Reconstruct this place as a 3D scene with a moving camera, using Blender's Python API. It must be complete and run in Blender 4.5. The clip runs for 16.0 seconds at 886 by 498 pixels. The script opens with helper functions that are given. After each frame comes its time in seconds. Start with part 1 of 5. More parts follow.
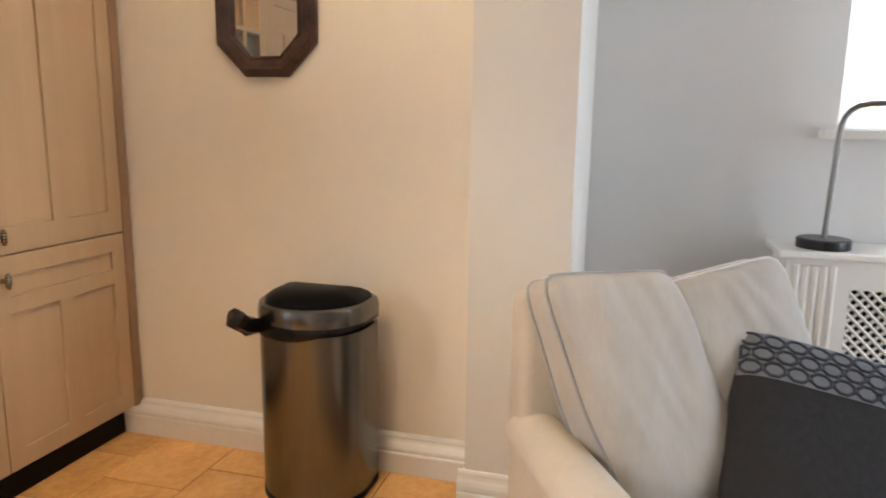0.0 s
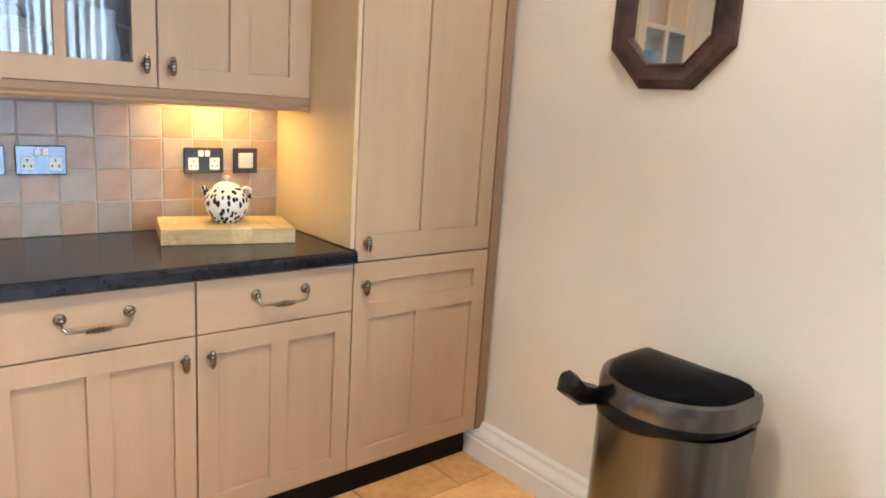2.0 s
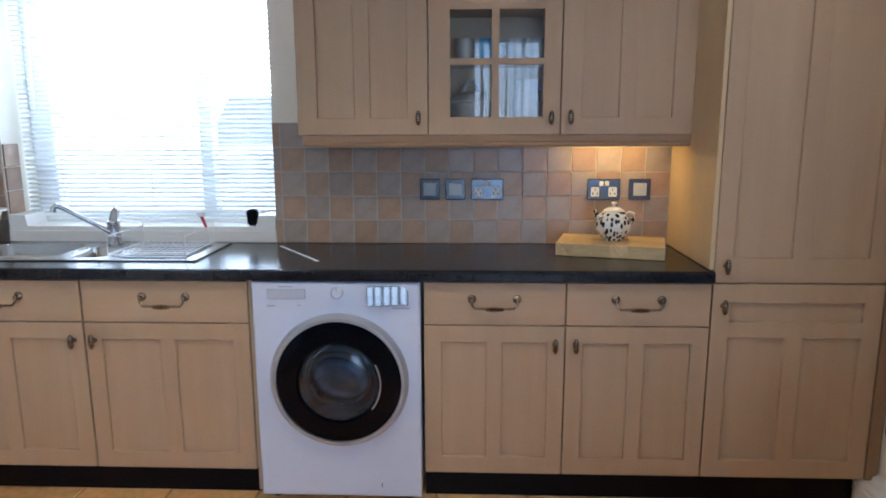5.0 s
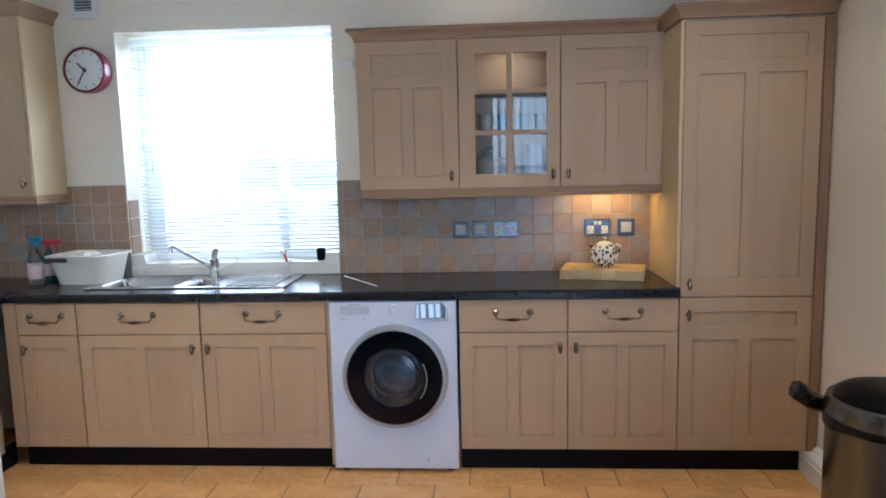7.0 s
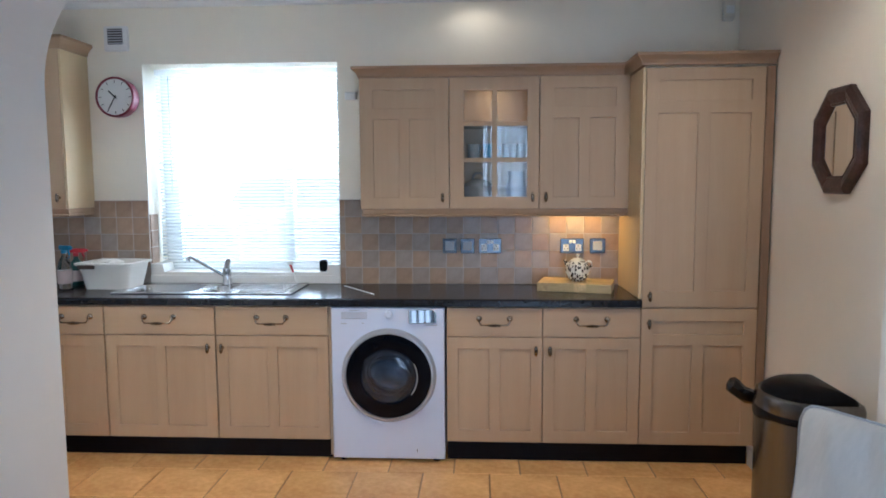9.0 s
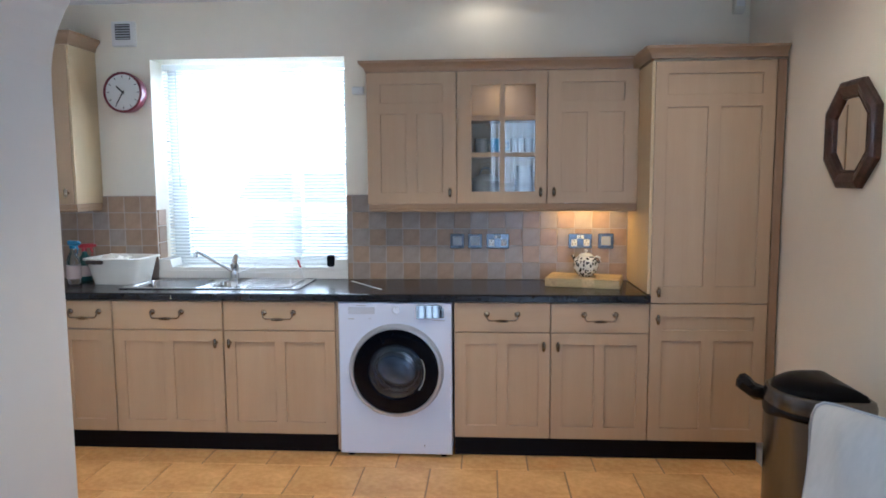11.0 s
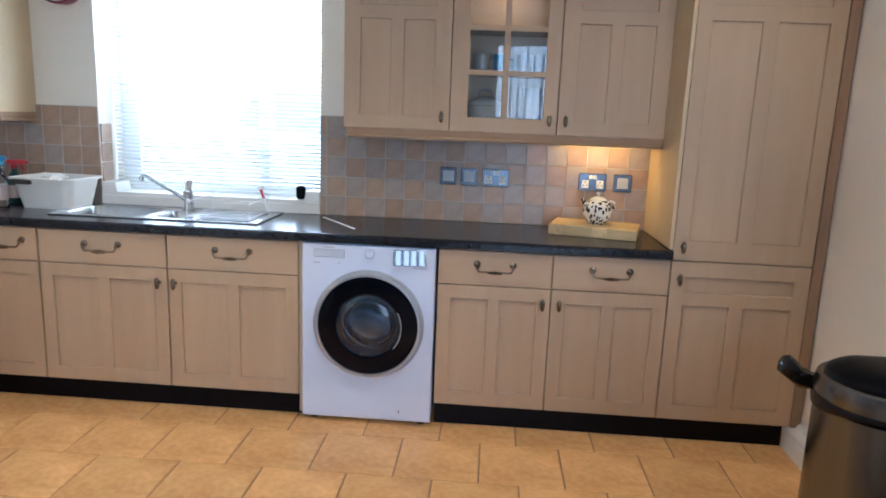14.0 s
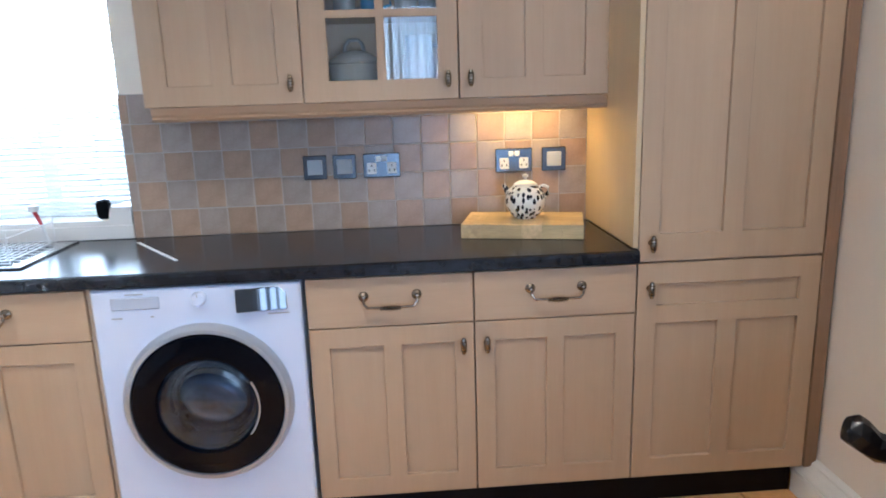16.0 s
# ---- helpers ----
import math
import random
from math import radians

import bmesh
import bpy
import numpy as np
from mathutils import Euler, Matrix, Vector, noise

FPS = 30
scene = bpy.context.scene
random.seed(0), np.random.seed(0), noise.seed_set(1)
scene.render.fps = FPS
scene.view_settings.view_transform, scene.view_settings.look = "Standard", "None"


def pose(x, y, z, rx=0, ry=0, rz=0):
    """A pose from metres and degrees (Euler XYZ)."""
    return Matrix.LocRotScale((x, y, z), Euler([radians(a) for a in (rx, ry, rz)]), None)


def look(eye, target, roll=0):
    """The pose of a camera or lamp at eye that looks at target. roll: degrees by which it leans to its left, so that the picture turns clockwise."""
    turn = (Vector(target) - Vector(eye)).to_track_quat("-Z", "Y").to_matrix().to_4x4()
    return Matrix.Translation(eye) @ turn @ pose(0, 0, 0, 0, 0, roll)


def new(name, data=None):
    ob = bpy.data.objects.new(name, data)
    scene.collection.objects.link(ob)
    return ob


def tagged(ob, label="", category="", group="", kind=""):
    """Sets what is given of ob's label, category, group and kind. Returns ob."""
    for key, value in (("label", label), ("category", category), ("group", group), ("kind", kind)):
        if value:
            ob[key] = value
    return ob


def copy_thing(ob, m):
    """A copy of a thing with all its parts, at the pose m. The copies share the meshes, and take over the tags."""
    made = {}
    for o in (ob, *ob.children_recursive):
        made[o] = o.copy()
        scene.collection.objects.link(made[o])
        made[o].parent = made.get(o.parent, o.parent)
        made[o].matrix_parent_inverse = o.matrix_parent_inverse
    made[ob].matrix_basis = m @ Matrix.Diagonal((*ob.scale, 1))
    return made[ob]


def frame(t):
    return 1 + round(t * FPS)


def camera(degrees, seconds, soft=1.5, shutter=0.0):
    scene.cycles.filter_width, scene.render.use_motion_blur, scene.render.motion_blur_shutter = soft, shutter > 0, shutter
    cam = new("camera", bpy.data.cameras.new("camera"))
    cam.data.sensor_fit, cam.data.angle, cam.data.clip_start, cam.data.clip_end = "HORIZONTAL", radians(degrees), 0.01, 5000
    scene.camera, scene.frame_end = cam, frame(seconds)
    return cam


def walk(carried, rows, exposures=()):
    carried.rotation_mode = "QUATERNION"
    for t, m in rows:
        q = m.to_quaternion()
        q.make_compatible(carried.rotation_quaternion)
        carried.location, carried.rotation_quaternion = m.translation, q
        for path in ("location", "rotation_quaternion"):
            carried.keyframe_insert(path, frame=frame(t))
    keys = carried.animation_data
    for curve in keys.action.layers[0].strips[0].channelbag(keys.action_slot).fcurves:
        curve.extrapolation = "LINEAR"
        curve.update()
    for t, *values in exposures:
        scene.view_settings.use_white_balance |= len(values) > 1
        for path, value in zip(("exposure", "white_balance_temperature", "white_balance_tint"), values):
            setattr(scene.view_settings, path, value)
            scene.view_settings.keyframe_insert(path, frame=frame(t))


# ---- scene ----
cam = camera(66.3, 16.0, soft=1.75, shutter=0.25)
PATH = [
    (0, (-1.618, -1.906, 1.258), (0.281, -1.385, 0.905), 0.8),
    (0.5, (-1.482, -1.88, 1.283), (0.317, -1.095, 0.901), 0.9),
    (1, (-1.386, -1.805, 1.32), (0.276, -0.783, 0.881), 0.6),
    (1.5, (-1.297, -1.776, 1.317), (0.224, -0.551, 0.885), 0.7),
    (2, (-1.136, -1.776, 1.33), (0.128, -0.279, 0.928), 3.7),
    (2.5, (-1.037, -1.787, 1.308), (0.159, -0.237, 0.898), 1.0),
    (3, (-0.931, -1.764, 1.309), (0.054, -0.078, 0.879), 2.8),
    (3.5, (-0.868, -1.79, 1.354), (-0.122, 0.024, 0.964), 1.9),
    (4, (-0.879, -1.92, 1.393), (-0.574, 0.01, 0.968), 1.2),
    (4.5, (-0.822, -2.112, 1.407), (-0.782, -0.139, 1.084), 1.4),
    (5, (-0.837, -2.307, 1.387), (-0.916, -0.343, 1.018), -0.2),
    (7.5, (-0.854, -3.221, 1.471), (-0.995, -1.24, 1.234), -1.2),
    (8, (-0.85, -3.341, 1.45), (-1.004, -1.363, 1.199), 0.2),
    (8.5, (-0.83, -3.448, 1.456), (-0.965, -1.464, 1.244), -0.7),
    (9, (-0.823, -3.482, 1.477), (-0.933, -1.494, 1.285), -0.3),
    (11.5, (-0.822, -3.468, 1.47), (-0.958, -1.484, 1.253), -0.4),
    (12, (-0.836, -3.455, 1.462), (-0.973, -1.477, 1.199), -0.5),
    (12.5, (-0.837, -3.362, 1.466), (-0.986, -1.398, 1.12), -1.1),
    (13, (-0.869, -3.253, 1.447), (-1.021, -1.282, 1.14), -0.9),
    (13.5, (-0.833, -3.116, 1.444), (-0.968, -1.156, 1.07), -1.3),
    (14, (-0.781, -2.903, 1.409), (-0.916, -0.946, 1.022), 2.2),
    (14.5, (-0.719, -2.683, 1.41), (-0.819, -0.723, 1.025), 0.5),
    (15, (-0.77, -2.441, 1.4), (-0.742, -0.485, 0.986), -1.7),
    (15.5, (-0.735, -2.183, 1.354), (-0.709, -0.228, 0.931), -2.2),
    (16, (-0.715, -1.942, 1.359), (-0.588, 0.002, 0.909), -1.8),
]
EXPOSURES = [(0.0, 0.55, 6500, 14), (0.5, 0.88, 6000, 11), (1.5, 1.08, 5400, 8), (3.0, 1.03, 5000, 9), (4.0, 0.65, 4900, 10), (5.0, -0.15, 4900, 10), (7.5, 0.05, 4900, 8), (9.0, 0.05, 4900, 8), (12.5, 0.10, 4900, 9), (14.5, 0.32, 4800, 9), (16.0, 0.52, 4700, 9)]
walk(cam, [(t, look(eye, target, roll)) for t, eye, target, roll in PATH], EXPOSURES)

SKY, KITCHEN_W, GARDEN_W, SIDE_W, DOWN_W, UNDER_W = 0.15, 66.0, 55.0, 13.0, 15.5, 1.25
BIN, SOFA, CUSH = (0.232, -0.904, 0.0), (-0.310, -2.325, -62.0), (-0.022, -2.383, 0.322, -38.0, 16.0, -75.0)


# ---- world, sun, lights ----
def build_world():
    w = bpy.data.worlds.new("sky")
    scene.world = w
    w.use_nodes = True
    nt = w.node_tree
    sky = nt.nodes.new("ShaderNodeTexSky")
    sky.sky_type, sky.sun_disc = "NISHITA", False
    sky.sun_elevation, sky.sun_rotation = radians(38), radians(150)
    bg = nt.nodes["Background"]
    bg.inputs["Strength"].default_value = SKY
    nt.links.new(sky.outputs[0], bg.inputs["Color"])
    sun = bpy.data.lights.new("sun", "SUN")
    sun.energy, sun.angle, sun.color = 5.0, radians(0.5), (1.0, 0.95, 0.88)
    new("sun", sun).matrix_world = look((6, -9, 9), (0, 2, 0))


def area_lamp(name, eye, target, w, h, watts, colour):
    d = bpy.data.lights.new(name, "AREA")
    d.shape, d.size, d.size_y, d.energy, d.color = "RECTANGLE", w, h, watts, colour
    new(name, d).matrix_world = look(eye, target)


def spot_lamp(name, eye, target, watts, colour, degrees, size):
    d = bpy.data.lights.new(name, "SPOT")
    d.energy, d.color, d.spot_size, d.spot_blend, d.shadow_soft_size = watts, colour, radians(degrees), 0.5, size
    new(name, d).matrix_world = look(eye, target)


build_world()
# daylight of the sky at the three windows
area_lamp("kitchen_window_light", (-2.245, 0.87, 1.85), (-2.245, -1.0, 1.76), 1.15, 0.68, KITCHEN_W, (0.95, 0.98, 1.0))
area_lamp("garden_window_light", (-0.05, -4.98, 1.18), (-0.05, -3.0, 1.18), 1.58, 2.16, GARDEN_W, (0.76, 0.87, 1.0))
area_lamp("side_window_light", (1.36, -3.5, 1.735), (0.2, -3.5, 1.735), 1.7, 0.88, SIDE_W, (0.62, 0.78, 1.0))
# warm ceiling downlights and the one under the wall cabinets
WARM = (1.0, 0.78, 0.52)
DOWN = ((-0.85, 0.34, 0.11, 160), (-0.10, -1.10, 1.2, 150), (-2.35, -0.75, 1.9, 104), (-1.00, -0.95, 2.7, 106))
for _x, _y, _k, _a in DOWN:
    spot_lamp("downlight_lamp", (_x, _y, 2.535), (_x, _y, 0), DOWN_W * _k, WARM, _a, 0.035)
area_lamp("cabinet_lamp", (-0.75, 0.40, 2.026), (-0.75, 0.42, 0), 0.05, 0.05, 0.35, (1.0, 0.66, 0.34))
area_lamp("undercabinet_lamp", (-0.27, 0.44, 1.313), (-0.27, 0.455, 0), 0.34, 0.03, UNDER_W, (1.0, 0.56, 0.13))


# ---- materials ----
def mat(name, rgb, rough=0.6, metal=0.0, vary=0.06, scale=3.0, grain=None, bump=0.0, bump_scale=60.0,
        second=None, coat=0.0, spec=0.5, island=False, objvar=0.0):
    """Paint, plastic, wood, stone or metal: a colour with broad stains and fine grain, and relief."""
    m = bpy.data.materials.new(name)
    m.use_nodes = True
    nt = m.node_tree
    b = nt.nodes["Principled BSDF"]
    b.inputs["Roughness"].default_value, b.inputs["Metallic"].default_value = rough, metal
    b.inputs["Coat Weight"].default_value, b.inputs["Specular IOR Level"].default_value = coat, spec
    tc = nt.nodes.new("ShaderNodeTexCoord")
    mp = nt.nodes.new("ShaderNodeMapping")
    nt.links.new(tc.outputs["Object"], mp.inputs[0])
    if grain:
        mp.inputs["Scale"].default_value = grain
    n1 = nt.nodes.new("ShaderNodeTexNoise")
    n1.inputs["Scale"].default_value, n1.inputs["Detail"].default_value = scale, 6
    n2 = nt.nodes.new("ShaderNodeTexNoise")
    n2.inputs["Scale"].default_value, n2.inputs["Detail"].default_value = scale * 9, 4
    for n in (n1, n2):
        nt.links.new(mp.outputs[0], n.inputs["Vector"])
    add = nt.nodes.new("ShaderNodeMath")
    add.operation = "MULTIPLY_ADD"
    nt.links.new(n2.outputs[0], add.inputs[0])
    add.inputs[1].default_value = 0.45
    nt.links.new(n1.outputs[0], add.inputs[2])
    ramp = nt.nodes.new("ShaderNodeValToRGB")
    lo = [c * (1 - vary) for c in rgb]
    hi = [min(1, c * (1 + vary)) for c in (second or rgb)]
    ramp.color_ramp.elements[0].position, ramp.color_ramp.elements[1].position = 0.45, 1.0
    ramp.color_ramp.elements[0].color, ramp.color_ramp.elements[1].color = (*lo, 1), (*hi, 1)
    nt.links.new(add.outputs[0], ramp.inputs[0])
    out = ramp.outputs[0]
    if objvar:
        oi = nt.nodes.new("ShaderNodeObjectInfo")
        hs = nt.nodes.new("ShaderNodeHueSaturation")
        mr = nt.nodes.new("ShaderNodeMapRange")
        mr.inputs["To Min"].default_value, mr.inputs["To Max"].default_value = 1 - objvar, 1 + objvar
        nt.links.new(oi.outputs["Random"], mr.inputs[0])
        nt.links.new(mr.outputs[0], hs.inputs["Value"])
        nt.links.new(out, hs.inputs["Color"])
        out = hs.outputs[0]
    nt.links.new(out, b.inputs["Base Color"])
    if bump:
        nb = nt.nodes.new("ShaderNodeTexNoise")
        nb.inputs["Scale"].default_value, nb.inputs["Detail"].default_value = bump_scale, 5
        nt.links.new(mp.outputs[0], nb.inputs["Vector"])
        bp = nt.nodes.new("ShaderNodeBump")
        bp.inputs["Strength"].default_value, bp.inputs["Distance"].default_value = bump, 0.004
        nt.links.new(nb.outputs[0], bp.inputs["Height"])
        nt.links.new(bp.outputs[0], b.inputs["Normal"])
    return m


def glass_mat(name, tint=(0.95, 0.98, 0.97), rough=0.0, ior=1.5):
    m = bpy.data.materials.new(name)
    m.use_nodes = True
    b = m.node_tree.nodes["Principled BSDF"]
    b.inputs["Base Color"].default_value = (*tint, 1)
    b.inputs["Transmission Weight"].default_value, b.inputs["Roughness"].default_value = 1.0, rough
    b.inputs["IOR"].default_value = ior
    return m


def mirror_mat(name):
    m = bpy.data.materials.new(name)
    m.use_nodes = True
    b = m.node_tree.nodes["Principled BSDF"]
    b.inputs["Base Color"].default_value = (0.88, 0.89, 0.86, 1)
    b.inputs["Metallic"].default_value, b.inputs["Roughness"].default_value = 1.0, 0.02
    return m


def pattern_mat(name, base, ink, scale, size, rough):
    """A printed pattern of small dark irregular marks on a pale ground."""
    m = bpy.data.materials.new(name)
    m.use_nodes = True
    nt = m.node_tree
    b = nt.nodes["Principled BSDF"]
    b.inputs["Roughness"].default_value = rough
    tc = nt.nodes.new("ShaderNodeTexCoord")
    vo = nt.nodes.new("ShaderNodeTexVoronoi")
    vo.distance = "EUCLIDEAN"
    vo.inputs["Scale"].default_value = scale
    vo.inputs["Randomness"].default_value = 1.0
    ramp = nt.nodes.new("ShaderNodeValToRGB")
    ramp.color_ramp.interpolation = "CONSTANT"
    ramp.color_ramp.elements[0].color, ramp.color_ramp.elements[1].color = (*ink, 1), (*base, 1)
    ramp.color_ramp.elements[1].position = size
    sq = nt.nodes.new("ShaderNodeMapping")
    sq.inputs["Scale"].default_value = (1.0, 1.0, 0.5)
    nt.links.new(tc.outputs["Object"], sq.inputs[0])
    nt.links.new(sq.outputs[0], vo.inputs["Vector"])
    nt.links.new(vo.outputs["Distance"], ramp.inputs[0])
    nt.links.new(ramp.outputs[0], b.inputs["Base Color"])
    return m


def glow_mat(name, rgb, strength):
    m = bpy.data.materials.new(name)
    m.use_nodes = True
    b = m.node_tree.nodes["Principled BSDF"]
    b.inputs["Emission Color"].default_value, b.inputs["Emission Strength"].default_value = (*rgb, 1), strength
    return m


WALL = mat("wall_paint", (0.82, 0.755, 0.65), 0.75, vary=0.025, scale=1.5, bump=0.06, bump_scale=90)
WALL_K = mat("wall_paint_kitchen", (0.86, 0.80, 0.67), 0.75, vary=0.025, scale=1.5, bump=0.06, bump_scale=90)
# wall paint darkened for the archway, the jamb's weak light put into its colour
WALL_ARCH_DIM = mat("wall_paint_arch_dimmed", (0.72, 0.69, 0.635), 0.75, vary=0.025, scale=1.5, bump=0.06, bump_scale=90)
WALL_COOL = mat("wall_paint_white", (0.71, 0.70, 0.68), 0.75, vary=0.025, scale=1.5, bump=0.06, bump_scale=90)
CEIL = mat("ceiling_paint", (0.82, 0.80, 0.75), 0.85, vary=0.02, scale=1.5, bump=0.05)
WHITE = mat("white_gloss_paint", (0.80, 0.78, 0.73), 0.35, vary=0.03, scale=2.5)
UPVC = mat("white_plastic_frame", (0.82, 0.83, 0.83), 0.3, vary=0.02)
WOOD = mat("limed_oak", (0.468, 0.328, 0.196), 0.5, vary=0.015, scale=1.2, grain=(14, 14, 0.9), bump=0.05, bump_scale=40,
           second=(0.498, 0.356, 0.219), objvar=0.025)
WOOD_H = mat("limed_oak_horizontal", (0.468, 0.328, 0.196), 0.5, vary=0.015, scale=1.2, grain=(0.9, 14, 14), bump=0.10,
             bump_scale=40, second=(0.498, 0.356, 0.219), objvar=0.025)
TRIMW = mat("brown_wood_edge", (0.30, 0.185, 0.105), 0.5, vary=0.12, scale=1.2, grain=(14, 14, 0.9), bump=0.1)
CORNW = mat("oak_moulding", (0.36, 0.235, 0.138), 0.5, vary=0.03, scale=1.2, grain=(0.9, 14, 14), bump=0.05)
PALE = mat("pale_cabinet_side", (0.62, 0.475, 0.275), 0.5, vary=0.04, scale=1.5, grain=(8, 8, 1))
CARC = mat("cabinet_inside", (0.46, 0.35, 0.24), 0.6, vary=0.05)
BLACKTOP = mat("black_worktop_laminate", (0.006, 0.007, 0.010), 0.19, vary=0.4, scale=30, second=(0.015, 0.016, 0.021),
               bump=0.04, bump_scale=300, spec=0.40)
PLINTH = mat("black_plinth", (0.004, 0.004, 0.006), 0.45, vary=0.3, scale=4, spec=0.15)
FLOOR_T = mat("terracotta_tile", (0.76, 0.375, 0.115), 0.26, vary=0.15, scale=4.0, second=(0.88, 0.53, 0.205), bump=0.10,
              bump_scale=14, objvar=0.07)
GROUT_F = mat("floor_grout", (0.34, 0.20, 0.09), 0.9, vary=0.15, scale=20, bump=0.2)
CARPET = mat("living_floor_wood", (0.33, 0.20, 0.11), 0.5, vary=0.15, scale=2, grain=(1, 10, 10))
TILE_A = mat("tile_peach", (0.325, 0.213, 0.135), 0.3, vary=0.12, scale=16, second=(0.395, 0.272, 0.182), bump=0.15, bump_scale=30, objvar=0.08)
TILE_B = mat("tile_lilac_grey", (0.305, 0.242, 0.194), 0.3, vary=0.12, scale=16, second=(0.365, 0.30, 0.246), bump=0.15, bump_scale=30, objvar=0.08)
GROUT_W = mat("wall_grout", (0.44, 0.385, 0.33), 0.9, vary=0.08, scale=30)
PEWTER = mat("pewter", (0.30, 0.25, 0.19), 0.22, 1.0, vary=0.25, scale=60)
STEEL = mat("brushed_steel", (0.175, 0.17, 0.165), 0.24, 1.0, vary=0.10, scale=3, grain=(40, 40, 0.6), bump=0.03, bump_scale=40)
SINK = mat("sink_steel", (0.48, 0.48, 0.48), 0.22, 1.0, vary=0.08, scale=8, bump=0.03, bump_scale=120)
CHROME = mat("chrome", (0.58, 0.58, 0.58), 0.10, 1.0, vary=0.03)
PLATE = mat("dark_chrome_plate", (0.12, 0.132, 0.15), 0.24, 1.0, vary=0.05)
GREY_R = mat("pale_grey_rocker", (0.50, 0.52, 0.54), 0.18, vary=0.03)
PLASTIC_W = mat("white_plastic", (0.78, 0.78, 0.76), 0.35, vary=0.02)
# white enamel with the blue of the skylight mixed into its colour
ENAMEL_SKYLIT = mat("skylit_white_enamel", (0.68, 0.745, 0.90), 0.28, vary=0.015, coat=0.3)
SILVER_P = mat("silver_plastic", (0.44, 0.46, 0.50), 0.28, 0.5, vary=0.03)
GREY_P = mat("grey_print", (0.40, 0.41, 0.44), 0.5, vary=0.03)
BLACK_G = mat("black_gloss_plastic", (0.002, 0.003, 0.006), 0.08, vary=0.1, spec=0.14)
BLACK_M = mat("black_matt_plastic", (0.005, 0.005, 0.006), 0.33, vary=0.3, scale=12, bump=0.03, spec=0.04)
BIN_BAG = mat("black_bin_liner", (0.005, 0.005, 0.006), 0.25, vary=0.4, scale=25, spec=0.3, bump=0.5, bump_scale=40)
DRUM = mat("dark_glass_bowl", (0.006, 0.009, 0.014), 0.09, 0.0, vary=0.3, scale=10, second=(0.042, 0.056, 0.078), bump=0.35, bump_scale=22, coat=0.6)
DRUM_NOSE = mat("paler_bowl_glass", (0.014, 0.022, 0.034), 0.06, 0.0, vary=0.35, scale=9, second=(0.10, 0.135, 0.185), bump=0.25, bump_scale=18, coat=0.8)
SCREEN = mat("display_glass", (0.003, 0.004, 0.006), 0.03, vary=0.1, spec=1.0, coat=1.0)


def thin_glass(name, tint):
    """A thin tinted pane: straight through, with a clear reflection that grows at a slant."""
    m = bpy.data.materials.new(name)
    m.use_nodes = True
    nt = m.node_tree
    tr, gl = nt.nodes.new("ShaderNodeBsdfTransparent"), nt.nodes.new("ShaderNodeBsdfGlossy")
    fr, mx = nt.nodes.new("ShaderNodeFresnel"), nt.nodes.new("ShaderNodeMixShader")
    tr.inputs[0].default_value = (*tint, 1)
    gl.inputs["Roughness"].default_value = 0.02
    fr.inputs["IOR"].default_value = 1.7
    nt.links.new(fr.outputs[0], mx.inputs[0])
    nt.links.new(tr.outputs[0], mx.inputs[1])
    nt.links.new(gl.outputs[0], mx.inputs[2])
    nt.links.new(mx.outputs[0], nt.nodes["Material Output"].inputs[0])
    return m


SMOKE = thin_glass("smoked_door_glass", (0.66, 0.76, 0.88))
GLASS = glass_mat("clear_glass", ior=1.42)
MIRROR = mirror_mat("mirror_silver")
MIRROR_F = mat("dark_carved_wood", (0.022, 0.009, 0.008), 0.28, vary=0.5, scale=14, second=(0.065, 0.030, 0.025), bump=0.6, bump_scale=35)
BOARD = mat("butcher_block_maple", (0.40, 0.285, 0.130), 0.55, vary=0.16, scale=2, grain=(2, 16, 16), bump=0.1, second=(0.52, 0.39, 0.19))
BOARD_D = mat("end_grain_block", (0.38, 0.255, 0.115), 0.6, vary=0.25, scale=9, bump=0.15, second=(0.62, 0.46, 0.24), objvar=0.2)
POT = pattern_mat("mosaic_glaze", (0.80, 0.77, 0.68), (0.015, 0.013, 0.018), 74.0, 0.42, 0.12)
STONEW = mat("grey_stoneware", (0.27, 0.262, 0.25), 0.22, vary=0.08)
CREAM = mat("cream_glaze", (0.78, 0.74, 0.64), 0.15, vary=0.04)
MAROON = mat("maroon_metal", (0.14, 0.010, 0.025), 0.38, 0.0, vary=0.1, coat=0.0)
CLOCK_F = mat("clock_paper", (0.72, 0.74, 0.72), 0.5, vary=0.02)
INK = mat("black_ink", (0.015, 0.015, 0.015), 0.5, vary=0.1)
BLIND = mat("white_blind_slat", (0.80, 0.81, 0.80), 0.4, vary=0.02)


def let_light_through(m, share):
    """Thin plastic or cloth: part of the light passes through it, scattered."""
    nt = m.node_tree
    b, out = nt.nodes["Principled BSDF"], nt.nodes["Material Output"]
    tr, mx = nt.nodes.new("ShaderNodeBsdfTranslucent"), nt.nodes.new("ShaderNodeMixShader")
    tr.inputs[0].default_value = (0.95, 0.96, 0.95, 1)
    mx.inputs[0].default_value = share
    nt.links.new(b.outputs[0], mx.inputs[1])
    nt.links.new(tr.outputs[0], mx.inputs[2])
    nt.links.new(mx.outputs[0], out.inputs[0])


